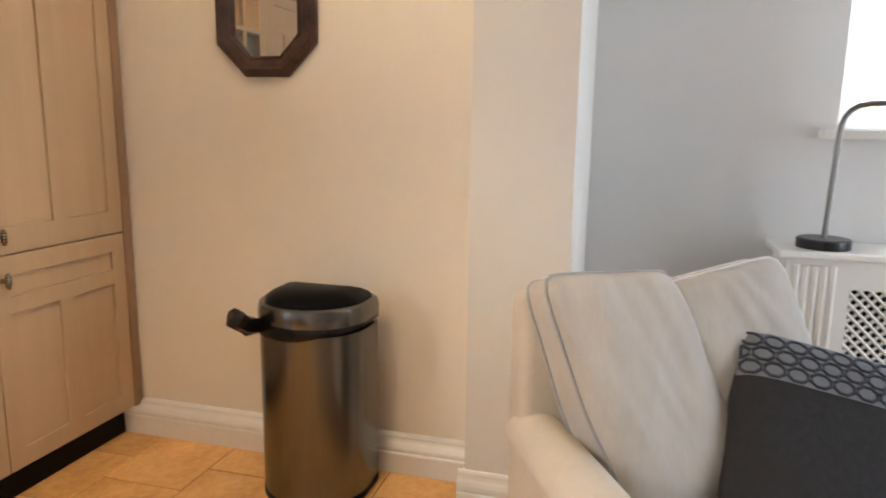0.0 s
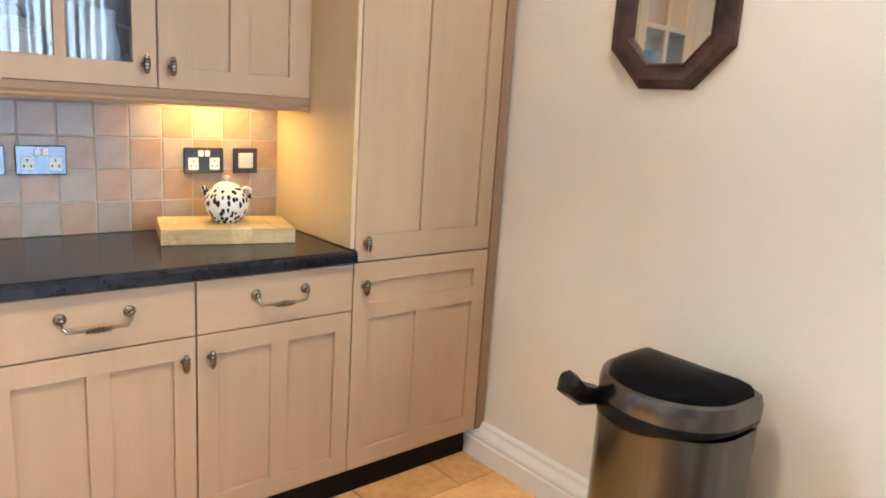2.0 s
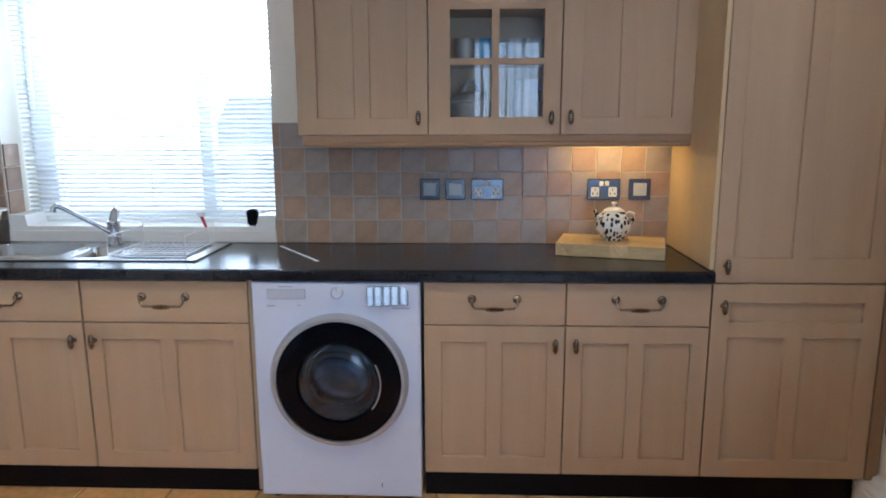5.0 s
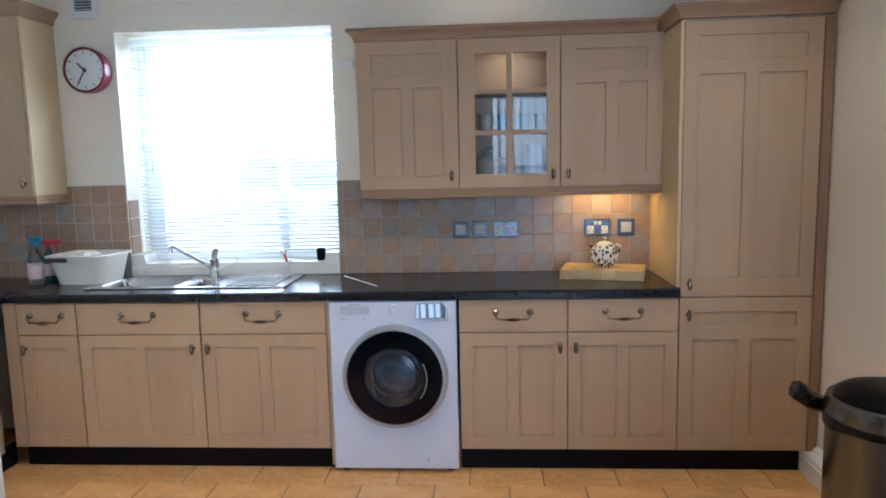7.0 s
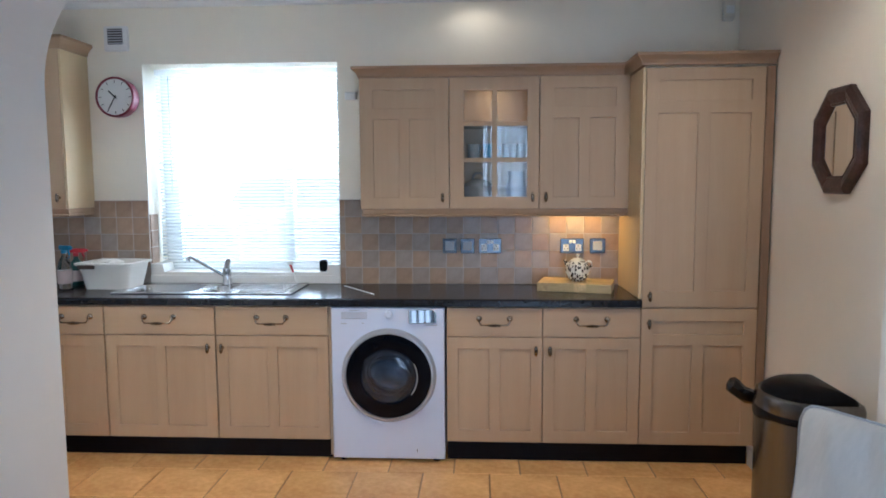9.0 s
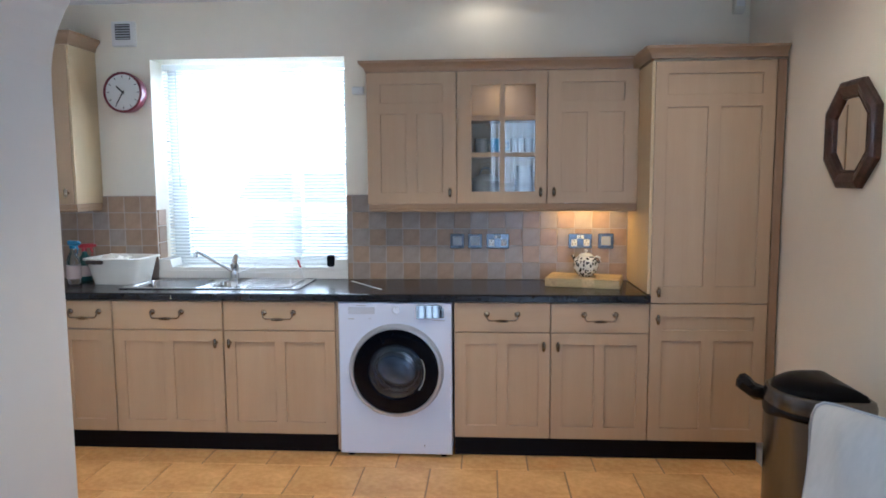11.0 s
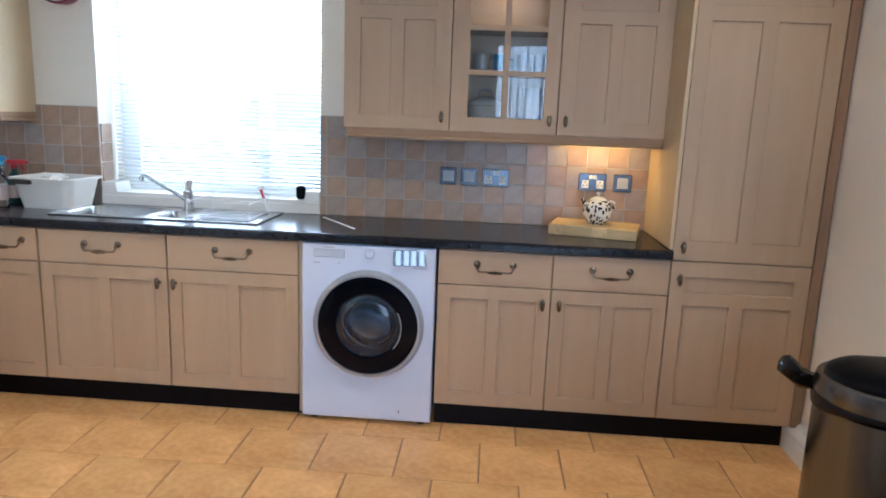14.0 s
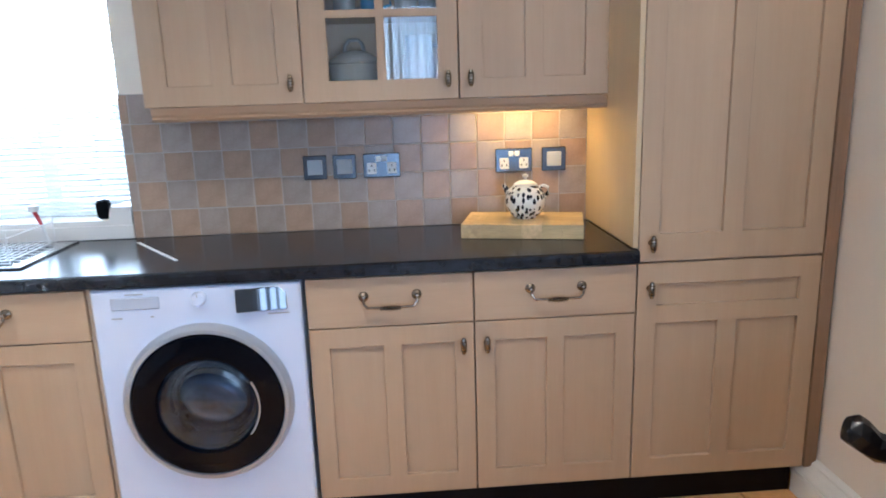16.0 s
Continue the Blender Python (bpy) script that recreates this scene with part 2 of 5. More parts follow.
let_light_through(BLIND, 0.5)
LOUVRE = mat("grey_louvre", (0.42, 0.43, 0.46), 0.8)
let_light_through(LOUVRE, 0.35)
TUB = mat("white_tub_plastic", (0.78, 0.75, 0.68), 0.4, vary=0.03)
TUB_GRIP = mat("brown_rubber_grip", (0.05, 0.035, 0.03), 0.6, vary=0.2)
CLEAR_P = glass_mat("clear_bottle", (0.80, 0.86, 0.86), 0.12)
BLUE_P = mat("blue_plastic", (0.03, 0.22, 0.42), 0.35, vary=0.1)
GREEN_P = mat("dark_green_plastic", (0.01, 0.07, 0.06), 0.3, vary=0.1)
RED_P = mat("red_plastic", (0.50, 0.03, 0.04), 0.35, vary=0.1)
LABEL_P = mat("pink_label", (0.62, 0.50, 0.47), 0.5, vary=0.05)
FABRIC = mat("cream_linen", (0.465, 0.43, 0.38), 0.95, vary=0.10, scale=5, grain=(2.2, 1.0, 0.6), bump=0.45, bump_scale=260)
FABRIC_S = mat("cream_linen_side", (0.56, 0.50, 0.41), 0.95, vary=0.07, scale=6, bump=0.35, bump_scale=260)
PIPING = mat("grey_piping", (0.33, 0.33, 0.34), 0.9, vary=0.1)
PIPING_W = mat("white_piping", (0.72, 0.70, 0.66), 0.9, vary=0.05)
CUSH_D = mat("charcoal_woven", (0.013, 0.012, 0.013), 0.9, vary=0.3, scale=60, bump=0.5, bump_scale=160)
CUSH_L = mat("grey_woven", (0.15, 0.158, 0.17), 0.85, vary=0.12, scale=40, bump=0.3, bump_scale=160)
CUSH_P = mat("slate_ring_print", (0.035, 0.040, 0.050), 0.85, vary=0.15, scale=40)
LAMP_B = mat("black_lamp_base", (0.012, 0.012, 0.012), 0.3, vary=0.2)
LAMP_S = mat("gunmetal_stem", (0.22, 0.21, 0.20), 0.3, 0.9, vary=0.1)
# near-black colour standing in for the shade inside gaps and hollows
RECESS_SHADE = mat("recess_shade", (0.02, 0.02, 0.02), 0.8, vary=0.1)
RENDER_O = mat("white_render", (0.80, 0.79, 0.76), 0.9, vary=0.05, scale=2)
ROOF_O = mat("roof_slate", (0.42, 0.41, 0.41), 0.8, vary=0.2, scale=3)
LEAF = mat("foliage", (0.05, 0.10, 0.03), 0.7, vary=0.4, scale=4, second=(0.10, 0.16, 0.05))
GRASS = mat("grass", (0.06, 0.11, 0.03), 0.9, vary=0.3, scale=2)
PAVING = mat("pale_paving", (0.84, 0.82, 0.78), 0.9, vary=0.06, scale=1)
PANE_O = mat("curtained_pane", (0.62, 0.64, 0.66), 0.3, vary=0.05)
FENCE = mat("fence_wood", (0.25, 0.17, 0.11), 0.8, vary=0.2, scale=2, grain=(8, 8, 1))
HAZE = glow_mat("bright_haze", (0.99, 0.99, 0.97), 6.0)
LAMP_GLOW = glow_mat("lamp_glow", (1.0, 0.75, 0.45), 6.0)
UNDER_GLOW = glow_mat("warm_strip_glow", (1.0, 0.6, 0.2), 8.0)


# ---- building helpers ----
def box(x0, x1, y0, y1, z0, z1, bev=0.0, seg=1, bm=None):
    """A box, added to bm if given; bev rounds its edges."""
    b = bmesh.new()
    bmesh.ops.create_cube(b, size=1.0)
    for v in b.verts:
        v.co = ((x0 + x1) / 2 + v.co.x * (x1 - x0), (y0 + y1) / 2 + v.co.y * (y1 - y0), (z0 + z1) / 2 + v.co.z * (z1 - z0))
    if bev:
        bmesh.ops.bevel(b, geom=list(b.edges), offset=bev, segments=seg, affect="EDGES", profile=0.5)
    return b if bm is None else merge(bm, b)


def merge(bm, other):
    me = bpy.data.meshes.new("tmp")
    other.to_mesh(me)
    other.free()
    bm.from_mesh(me)
    bpy.data.meshes.remove(me)
    return bm


def lathe(profile, cx=0.0, cy=0.0, seg=32, axis="Z", cz=0.0, cap=True):
    """A turned body: profile of (radius, height) round an axis through (cx, cy, cz)."""
    b = bmesh.new()
    rings = []
    for r, h in profile:
        ring = []
        for i in range(seg):
            a = 2 * math.pi * i / seg
            p = Vector((r * math.cos(a), r * math.sin(a), h))
            if axis == "Y":
                p = Vector((p.x, h, p.y))
            elif axis == "X":
                p = Vector((h, p.x, p.y))
            ring.append(b.verts.new(p + Vector((cx, cy, cz))))
        rings.append(ring)
    for a, c in zip(rings, rings[1:]):
        for i in range(seg):
            b.faces.new((a[i], a[(i + 1) % seg], c[(i + 1) % seg], c[i]))
    for ring, (r, _) in ((rings[0], profile[0]), (rings[-1], profile[-1])):
        if cap and r > 0.0005:
            b.faces.new(ring)
    bmesh.ops.remove_doubles(b, verts=b.verts, dist=1e-5)
    bmesh.ops.recalc_face_normals(b, faces=b.faces)
    return b


def tube(points, r, seg=8, bm=None, taper=None):
    """A round rod along points."""
    b = bmesh.new()
    pts = [Vector(p) for p in points]
    rings = []
    up = Vector((0.01, 0.02, 1.0))
    for i, p in enumerate(pts):
        d = (pts[min(i + 1, len(pts) - 1)] - pts[max(i - 1, 0)]).normalized()
        s = d.cross(up)
        if s.length < 0.05:
            s = d.cross(Vector((0, 1, 0)))
        s.normalize()
        u = s.cross(d)
        rr = r if taper is None else r * taper[i]
        rings.append([b.verts.new(p + (s * math.cos(a) + u * math.sin(a)) * rr)
                      for a in (2 * math.pi * k / seg for k in range(seg))])
    for a, c in zip(rings, rings[1:]):
        for i in range(seg):
            b.faces.new((a[i], a[(i + 1) % seg], c[(i + 1) % seg], c[i]))
    b.faces.new(rings[0])
    b.faces.new(rings[-1])
    bmesh.ops.recalc_face_normals(b, faces=b.faces)
    return b if bm is None else merge(bm, b)


def prism(outline, lo, hi, plane="XZ", bev=0.0):
    """A flat outline pushed from lo to hi across its plane."""
    def at(p, q):
        return {"XZ": (p[0], q, p[1]), "XY": (p[0], p[1], q), "YZ": (q, p[0], p[1])}[plane]
    b = bmesh.new()
    lower, upper = [b.verts.new(at(p, lo)) for p in outline], [b.verts.new(at(p, hi)) for p in outline]
    n = len(outline)
    for i in range(n):
        b.faces.new((lower[i], lower[(i + 1) % n], upper[(i + 1) % n], upper[i]))
    b.faces.new(lower)
    b.faces.new(upper)
    bmesh.ops.recalc_face_normals(b, faces=b.faces)
    if bev:
        bmesh.ops.bevel(b, geom=list(b.edges), offset=bev, segments=2, affect="EDGES")
    return b


def mesh_object(name, bm, material, smooth=False):
    me = bpy.data.meshes.new(name)
    bm.to_mesh(me)
    bm.free()
    me.materials.append(material)
    for p in me.polygons:
        p.use_smooth = smooth
    if smooth:
        me.set_sharp_from_angle(angle=radians(38))
    return new(name, me)


def part(name, bm, material, parent, label="", smooth=False):
    """One mesh under a thing or part, built in the thing's own frame."""
    ob = mesh_object(name, bm, material, smooth)
    ob.parent = parent
    return tagged(ob, label)


def thing(name, label, category, m=None, group="", kind=""):
    ob = new(name)
    ob.empty_display_size = 0.05
    ob.matrix_basis = m or Matrix()
    return tagged(ob, label, category, group, kind)


def setting(name, bm, material, label="", smooth=False):
    return tagged(mesh_object(name, bm, material, smooth), label, kind="structure")


def rounded(x0, x1, y0, y1, r, n=5):
    """The outline of a rectangle with round corners."""
    out = []
    for cx, cy, a0 in ((x1 - r, y1 - r, 0), (x0 + r, y1 - r, 90), (x0 + r, y0 + r, 180), (x1 - r, y0 + r, 270)):
        for k in range(n + 1):
            a = radians(a0 + 90 * k / n)
            out.append((cx + r * math.cos(a), cy + r * math.sin(a)))
    return out


# ---- the structure ----
XL, XR, YB, YK, YF, TOP = -3.77, 0.635, 0.53, -1.445, -1.75, 2.575   # kitchen sides, back wall, arch wall, ceiling
XW, YE = 1.10, -4.8                                                 # living room side wall and far wall
WX0, WX1, WZ0, WZ1 = -2.83, -1.66, 0.93, 2.19                       # kitchen window opening

def wall_with_hole(us, vs, hole, lo, hi, at):
    """A wall of one piece round a rectangular opening."""
    b = bmesh.new()
    corner = [[[b.verts.new(at(u, v, w)) for w in (lo, hi)] for v in vs] for u in us]
    for i in range(3):
        for j in range(3):
            if (i, j) == hole:
                continue
            for w in (0, 1):
                b.faces.new((corner[i][j][w], corner[i + 1][j][w], corner[i + 1][j + 1][w], corner[i][j + 1][w]))
    h, k = hole
    ring = [(h, k), (h + 1, k), (h + 1, k + 1), (h, k + 1)]
    rim = [(0, 0), (3, 0), (3, 3), (0, 3)]
    for p, q in zip(ring, ring[1:] + ring[:1]):
        b.faces.new((corner[p[0]][p[1]][0], corner[q[0]][q[1]][0], corner[q[0]][q[1]][1], corner[p[0]][p[1]][1]))
    edge = [(i, 0) for i in range(3)] + [(3, j) for j in range(3)] + [(i, 3) for i in range(3, 0, -1)] + [(0, j) for j in range(3, 0, -1)]
    for p, q in zip(edge, edge[1:] + edge[:1]):
        b.faces.new((corner[p[0]][p[1]][0], corner[q[0]][q[1]][0], corner[q[0]][q[1]][1], corner[p[0]][p[1]][1]))
    bmesh.ops.recalc_face_normals(b, faces=b.faces)
    return b


wall_north = setting("wall_north", wall_with_hole((XL - 0.3, WX0, WX1, XW + 0.3), (-0.1, WZ0, WZ1, TOP), (1, 1), YB, YB + 0.3, lambda u, v, w: (u, w, v)),
                     WALL_K, "cream painted kitchen wall with a window opening")
wall_east = setting("wall_east", box(XR, XR + 0.45, YK, YB, -0.1, TOP), WALL, "cream painted plaster wall")
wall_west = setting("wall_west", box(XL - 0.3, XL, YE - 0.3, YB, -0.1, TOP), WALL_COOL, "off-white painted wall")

# wall between the rooms, with an archway of rounded shoulders
AX0, AX1, SPRING, RAD = -2.15, 0.36, 1.77, 0.43
arch = [(XL, -0.1), (AX0, -0.1), (AX0, SPRING)]
arch += [(AX0 + RAD - RAD * math.cos(radians(a)), SPRING + RAD * math.sin(radians(a))) for a in range(6, 91, 6)]
RADR = 0.32
arch += [(AX1 - RADR + RADR * math.cos(radians(a)), SPRING + RAD - RADR + RADR * math.sin(radians(a))) for a in range(90, 5, -6)]
arch += [(AX1, SPRING + RAD - RADR), (AX1, -0.1), (XW, -0.1), (XW, TOP), (XL, TOP)]
setting("wall_arch", prism(arch, YF, YK), WALL_ARCH_DIM, "white plaster wall with a wide rounded archway")
# the wall's deep left jamb
jamb = [(XL, -0.1), (AX0, -0.1), (AX0, SPRING)]
jamb += [(AX0 + RAD - RAD * math.cos(radians(a)), SPRING + RAD * math.sin(radians(a))) for a in range(6, 91, 6)] + [(AX0 + RAD, TOP), (XL, TOP)]
setting("wall_arch_jamb", prism(jamb, YF - 0.42, YF - 0.0005), WALL_ARCH_DIM, "white plaster jamb of the archway")

SY0, SY1, SZ0, SZ1 = -4.4, -2.60, 1.27, 2.2
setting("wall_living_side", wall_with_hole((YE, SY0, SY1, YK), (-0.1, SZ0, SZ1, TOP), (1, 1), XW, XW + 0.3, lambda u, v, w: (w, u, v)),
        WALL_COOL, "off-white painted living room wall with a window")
GX0, GX1, GZ0, GZ1 = -0.85, 0.75, 0.06, 2.30
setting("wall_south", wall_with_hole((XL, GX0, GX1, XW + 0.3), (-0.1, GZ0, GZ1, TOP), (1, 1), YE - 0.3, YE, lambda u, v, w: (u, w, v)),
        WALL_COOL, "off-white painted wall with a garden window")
setting("ceiling", box(XL - 0.3, XW + 0.3, YE - 0.3, YB + 0.3, TOP, TOP + 0.2), CEIL, "white painted ceiling")
bm = bmesh.new()
COVE = [(0, 0), (0.06, 0), (0.05, -0.015), (0.02, -0.03), (0.012, -0.055), (0, -0.06)]
merge(bm, prism([(YB - a, TOP + c) for a, c in COVE], XL, XR, "YZ"))
merge(bm, prism([(XR - a, TOP + c) for a, c in COVE], YK, YB - 0.061, "XZ"))
setting("coving", bm, CEIL, "slim white plaster coving")
setting("floor_living", box(XL, XW, YE, YK - 0.1, -0.1, -0.004), CARPET, "brown wood living room floor")

# skirting of the kitchen's right wall and round the pier
SKIRT = [(0, 0), (0.060, 0), (0.060, 0.074), (0.057, 0.078), (0.052, 0.079), (0.052, 0.083), (0.055, 0.088), (0.053, 0.097), (0.044, 0.106), (0.030, 0.113), (0.024, 0.119), (0.022, 0.127), (0.014, 0.132), (0.0, 0.134)]
SKIRT_P = [(a * 0.4, z * 1.3) for a, z in SKIRT]
setting("baseboard_kitchen", prism([(XR - a, z) for a, z in SKIRT], YK + 0.025, 0.045), WHITE, "cream moulded skirting board")
bm = prism([(AX1 - a, z) for a, z in SKIRT_P], YF - 0.02, YK + 0.02)
merge(bm, prism([(YK + a, z) for a, z in SKIRT_P], AX1 + 0.0005, XR - 0.0005, "YZ"))
setting("baseboard_pier", bm, WHITE, "cream moulded skirting board round the pier")

# ---- kitchen window ----
win = thing("window_1", "white plastic-framed kitchen window in a deep reveal", "window", pose(WX0, 0.74, WZ0), kind="structure")
WW, WH = WX1 - WX0, WZ1 - WZ0
bm = box(0.004, WW - 0.004, 0, 0.07, 0.004, 0.06, 0.004)
box(0.004, WW - 0.004, 0, 0.07, WH - 0.06, WH - 0.004, 0.004, bm=bm)
box(0.004, 0.105, 0, 0.07, 0.06, WH - 0.06, 0.004, bm=bm)
box(WW - 0.06, WW - 0.004, 0, 0.07, 0.06, WH - 0.06, 0.004, bm=bm)
box(0.775, 0.835, 0, 0.07, 0.06, WH - 0.06, 0.004, bm=bm)
part("window_frame", bm, UPVC, win)
for a, c in ((0.107, 0.773), (0.837, WW - 0.062)):
    pane = part("pane", box(a, c, 0.030, 0.036, 0.062, WH - 0.062), GLASS, win)
    pane.visible_shadow = False
part("latch", box(0.785, 0.825, -0.02, -0.001, 0.50, 0.60, 0.004), UPVC, win)

sill = [(0.004, 0.0), (WW - 0.004, 0.0), (WW - 0.004, 0.065), (WW - 0.075, 0.065), (WW - 0.085, 0.018), (0.085, 0.018), (0.075, 0.065), (0.004, 0.065)]
bm = prism(sill, 0, 0.14)
s = setting("window_sill", bm, WHITE, "white window sill with raised ends")
s.location = (WX0, YB - 0.012, WZ0 + 0.002)
setting("trim_sill_apron", box(WX0 + 0.001, WX1 - 0.001, YB - 0.016, YB - 0.0005, 0.8815, WZ0 + 0.0015, 0.002), WHITE, "white board under the window sill")

blind = thing("venetian_blind", "white venetian blind let down with open slats in the kitchen window", "blind", pose(WX0, 0.665, WZ0))
part("headrail", box(0.012, WW - 0.012, -0.018, 0.018, WH - 0.045, WH - 0.010, 0.003), BLIND, blind)
part("bottom_rail", box(0.090, WW - 0.090, -0.012, 0.012, 0.022, 0.038, 0.003), BLIND, blind)
slat = bmesh.new()
cross = [(-0.0125, -0.0035), (-0.006, -0.0002), (0, 0.0008), (0.006, 0.0002), (0.0125, -0.0022)]
cross += [(y, z - 0.0007) for y, z in reversed(cross)]
merge(slat, prism(cross, 0.014, WW - 0.014, "YZ"))
slat_mesh = mesh_object("slat", slat, BLIND)
slat_mesh.parent = blind
slat_mesh.matrix_basis = pose(0, 0, WH - 0.06, 16)
z = WH - 0.08
while z > 0.05:
    o = slat_mesh.copy()
    scene.collection.objects.link(o)
    o.matrix_basis = pose(0, 0, z, 16 + random.uniform(-1.5, 1.5))
    z -= 0.0205
for cx in (0.15, WW / 2, WW - 0.15):
    part("cord", tube([(cx, -0.013, 0.03), (cx, -0.013, WH - 0.03)], 0.0009, 5), BLIND, blind)
part("tilt_wand", tube([(0.10, -0.02, WH - 0.05), (0.10, -0.022, WH - 0.75)], 0.003, 6), CLEAR_P, blind)

# ---- outdoors ----
setting("ground", box(-300, 300, 0.84, 600, -2.3, -2.1), PAVING, "pale paving outside the kitchen window")
setting("garden_ground", box(-300, 300, -600, YE - 0.31, -0.3, -0.15), GRASS, "lawn behind the house")


def outdoor_house(loc, w, d, h, roof):
    t = thing("neighbour_house", "white rendered house with a grey slate roof beyond the garden", "house", loc)
    part("wall", box(-w / 2, w / 2, 0, d, 0, h), RENDER_O, t)
    gable = [(-0.3, h), (d + 0.3, h), (d / 2, h + roof)]
    r = part("roof", prism(gable, -w / 2 - 0.3, w / 2 + 0.3, "YZ"), ROOF_O, t)
    part("chimney", box(w * 0.2, w * 0.2 + 0.7, d / 2 - 0.3, d / 2 + 0.3, h + roof * 0.5, h + roof + 0.9), RENDER_O, r)
    for k in range(3):
        x = -w / 2 + w * (k + 0.5) / 3
        wd = part("window", box(x - 0.6, x + 0.6, -0.03, 0.05, h - 1.9, h - 0.6), UPVC, t)
        part("pane", box(x - 0.52, x + 0.52, -0.04, -0.031, h - 1.82, h - 0.68), PANE_O, wd)


outdoor_house(pose(-9.2, 26, -2.1), 4.6, 6, 2.75, 1.95)
setting("backdrop", box(-140, 140, 90, 90.5, -2.1, 60), HAZE, "bright hazy sky beyond the houses")


def hedge(loc, length, height, depth, n, label):
    """A clipped shrub border of many small leaf clumps with an uneven outline."""
    verts, faces = [], []
    rng = random.Random(7)
    for i in range(n):
        x, y = rng.uniform(-length / 2, length / 2), rng.uniform(-depth / 2, depth / 2)
        z = rng.uniform(0, 1) ** 0.7 * height * (0.75 + 0.3 * noise.noise(Vector((x * 0.7, y, 3.1))))
        s = rng.uniform(0.05, 0.13)
        q = Euler((rng.uniform(0, 6), rng.uniform(0, 6), rng.uniform(0, 6))).to_matrix()
        k = len(verts)
        for c in ((-s, 0, 0), (0, -s * 0.5, 0.02), (s, 0, 0), (0, s * 0.5, 0.02)):
            verts.append(Vector((x, y, z)) + q @ Vector(c))
        faces.append((k, k + 1, k + 2, k + 3))
    me = bpy.data.meshes.new("hedge")
    me.from_pydata(verts, [], faces)
    me.materials.append(LEAF)
    ob = new("hedge", me)
    ob.matrix_basis = loc
    return tagged(ob, label, "hedge", kind="stuff")


hedge(pose(-1, -15, -0.15), 16, 1.5, 1.2, 6000, "leafy green hedge at the end of the garden")
fence = thing("garden_fence", "brown vertical-board garden fence", "fence", pose(-7, -11, -0.15))
part("rail", box(0, 13, 0.02, 0.07, 0.9, 1.0), FENCE, fence)
board = part("board", box(0, 0.12, 0, 0.018, 0.02, 1.25, 0.003), FENCE, fence)
for k in range(1, 72):
    o = board.copy()
    scene.collection.objects.link(o)
    o.location = (k * 0.18, 0, 0)

# living room window behind the walker
gd = thing("window_2", "white-framed full-height garden window with glazing bars", "window", pose(GX0, YE - 0.12, GZ0), kind="structure")
GW, GH = GX1 - GX0, GZ1 - GZ0
bm = box(0.004, GW - 0.004, 0, 0.07, GH - 0.06, GH - 0.004)
box(0.004, GW - 0.004, 0, 0.07, 0.004, 0.06, bm=bm)
for a in (0.004, GW / 2 - 0.03, GW - 0.064):
    box(a, a + 0.06, 0, 0.07, 0.06, GH - 0.06, bm=bm)
box(0.064, GW - 0.064, 0.01, 0.06, 1.31, 1.35, bm=bm)
part("window_frame", bm, UPVC, gd)
vb = thing("vertical_blind", "grey vertical louvre blind, open, at the garden window", "blind", pose(GX0, YE + 0.05, GZ0))
part("headrail", box(0, GW, -0.02, 0.02, GH - 0.04, GH), BLIND, vb)
lou = part("louvre", box(-0.045, 0.045, -0.0008, 0.0008, 0.02, GH - 0.04), LOUVRE, vb)
lou.matrix_basis = pose(0.05, 0, 0, 0, 0, 80)
for k in range(1, 18):
    o = lou.copy()
    scene.collection.objects.link(o)
    o.matrix_basis = pose(0.05 + k * 0.089, 0, 0, 0, 0, 79 + random.uniform(-13, 9))

# living room side window with its blind
sw = thing("window_3", "white-framed living room window with a thick sill", "window", pose(XW + 0.14, SY0, SZ0), kind="structure")
SW, SH = SY1 - SY0, SZ1 - SZ0
bm = box(0, 0.07, 0.004, SW - 0.004, 0.004, 0.06)
box(0, 0.07, 0.004, SW - 0.004, SH - 0.06, SH - 0.004, bm=bm)
for a in (0.004, 0.87, SW - 0.064):
    box(0, 0.07, a, a + 0.06, 0.06, SH - 0.06, bm=bm)
part("window_frame", bm, UPVC, sw)
part("window_sill", box(-0.21, 0.0, -0.06, SW + 0.06, -0.035, 0.002, 0.008, 2), WHITE, sw)
vb2 = thing("vertical_blind", "white vertical louvre blind at the living room window", "blind", pose(XW + 0.05, SY0, SZ0))
part("headrail", box(-0.02, 0.02, 0.01, SW - 0.01, SH - 0.04, SH - 0.005), BLIND, vb2)
lou = part("louvre", box(-0.0008, 0.0008, -0.044, 0.044, 0.02, SH - 0.04), BLIND, vb2)
lou.matrix_basis = pose(0, SW - 0.06, 0, 0, 0, 50)
for k in range(1, 19):
    o = lou.copy()
    scene.collection.objects.link(o)
    o.matrix_basis = pose(0, SW - 0.06 - k * 0.092, 0, 0, 0, 50 + random.uniform(-6, 6))


# ---- kitchen cabinets ----
def knob(x, z, parent):
    """A small upright ribbed oval knob on a short neck."""
    bm = lathe([(0.0, -0.027), (0.005, -0.0255), (0.0082, -0.017), (0.0098, -0.005), (0.0098, 0.005), (0.0082, 0.017), (0.005, 0.0255), (0.0, 0.027)], x, -0.025, 12, "Z", z)
    for h in (-0.014, -0.005, 0.005, 0.014):
        merge(bm, lathe([(0.0084, h - 0.002), (0.0112, h), (0.0084, h + 0.002)], x, -0.025, 12, "Z", z))
    merge(bm, lathe([(0.007, -0.025), (0.005, -0.013), (0.009, 0.0)], x, 0, 10, "Y", z))
    part("knob", bm, PEWTER, parent, "aged pewter knob", True)


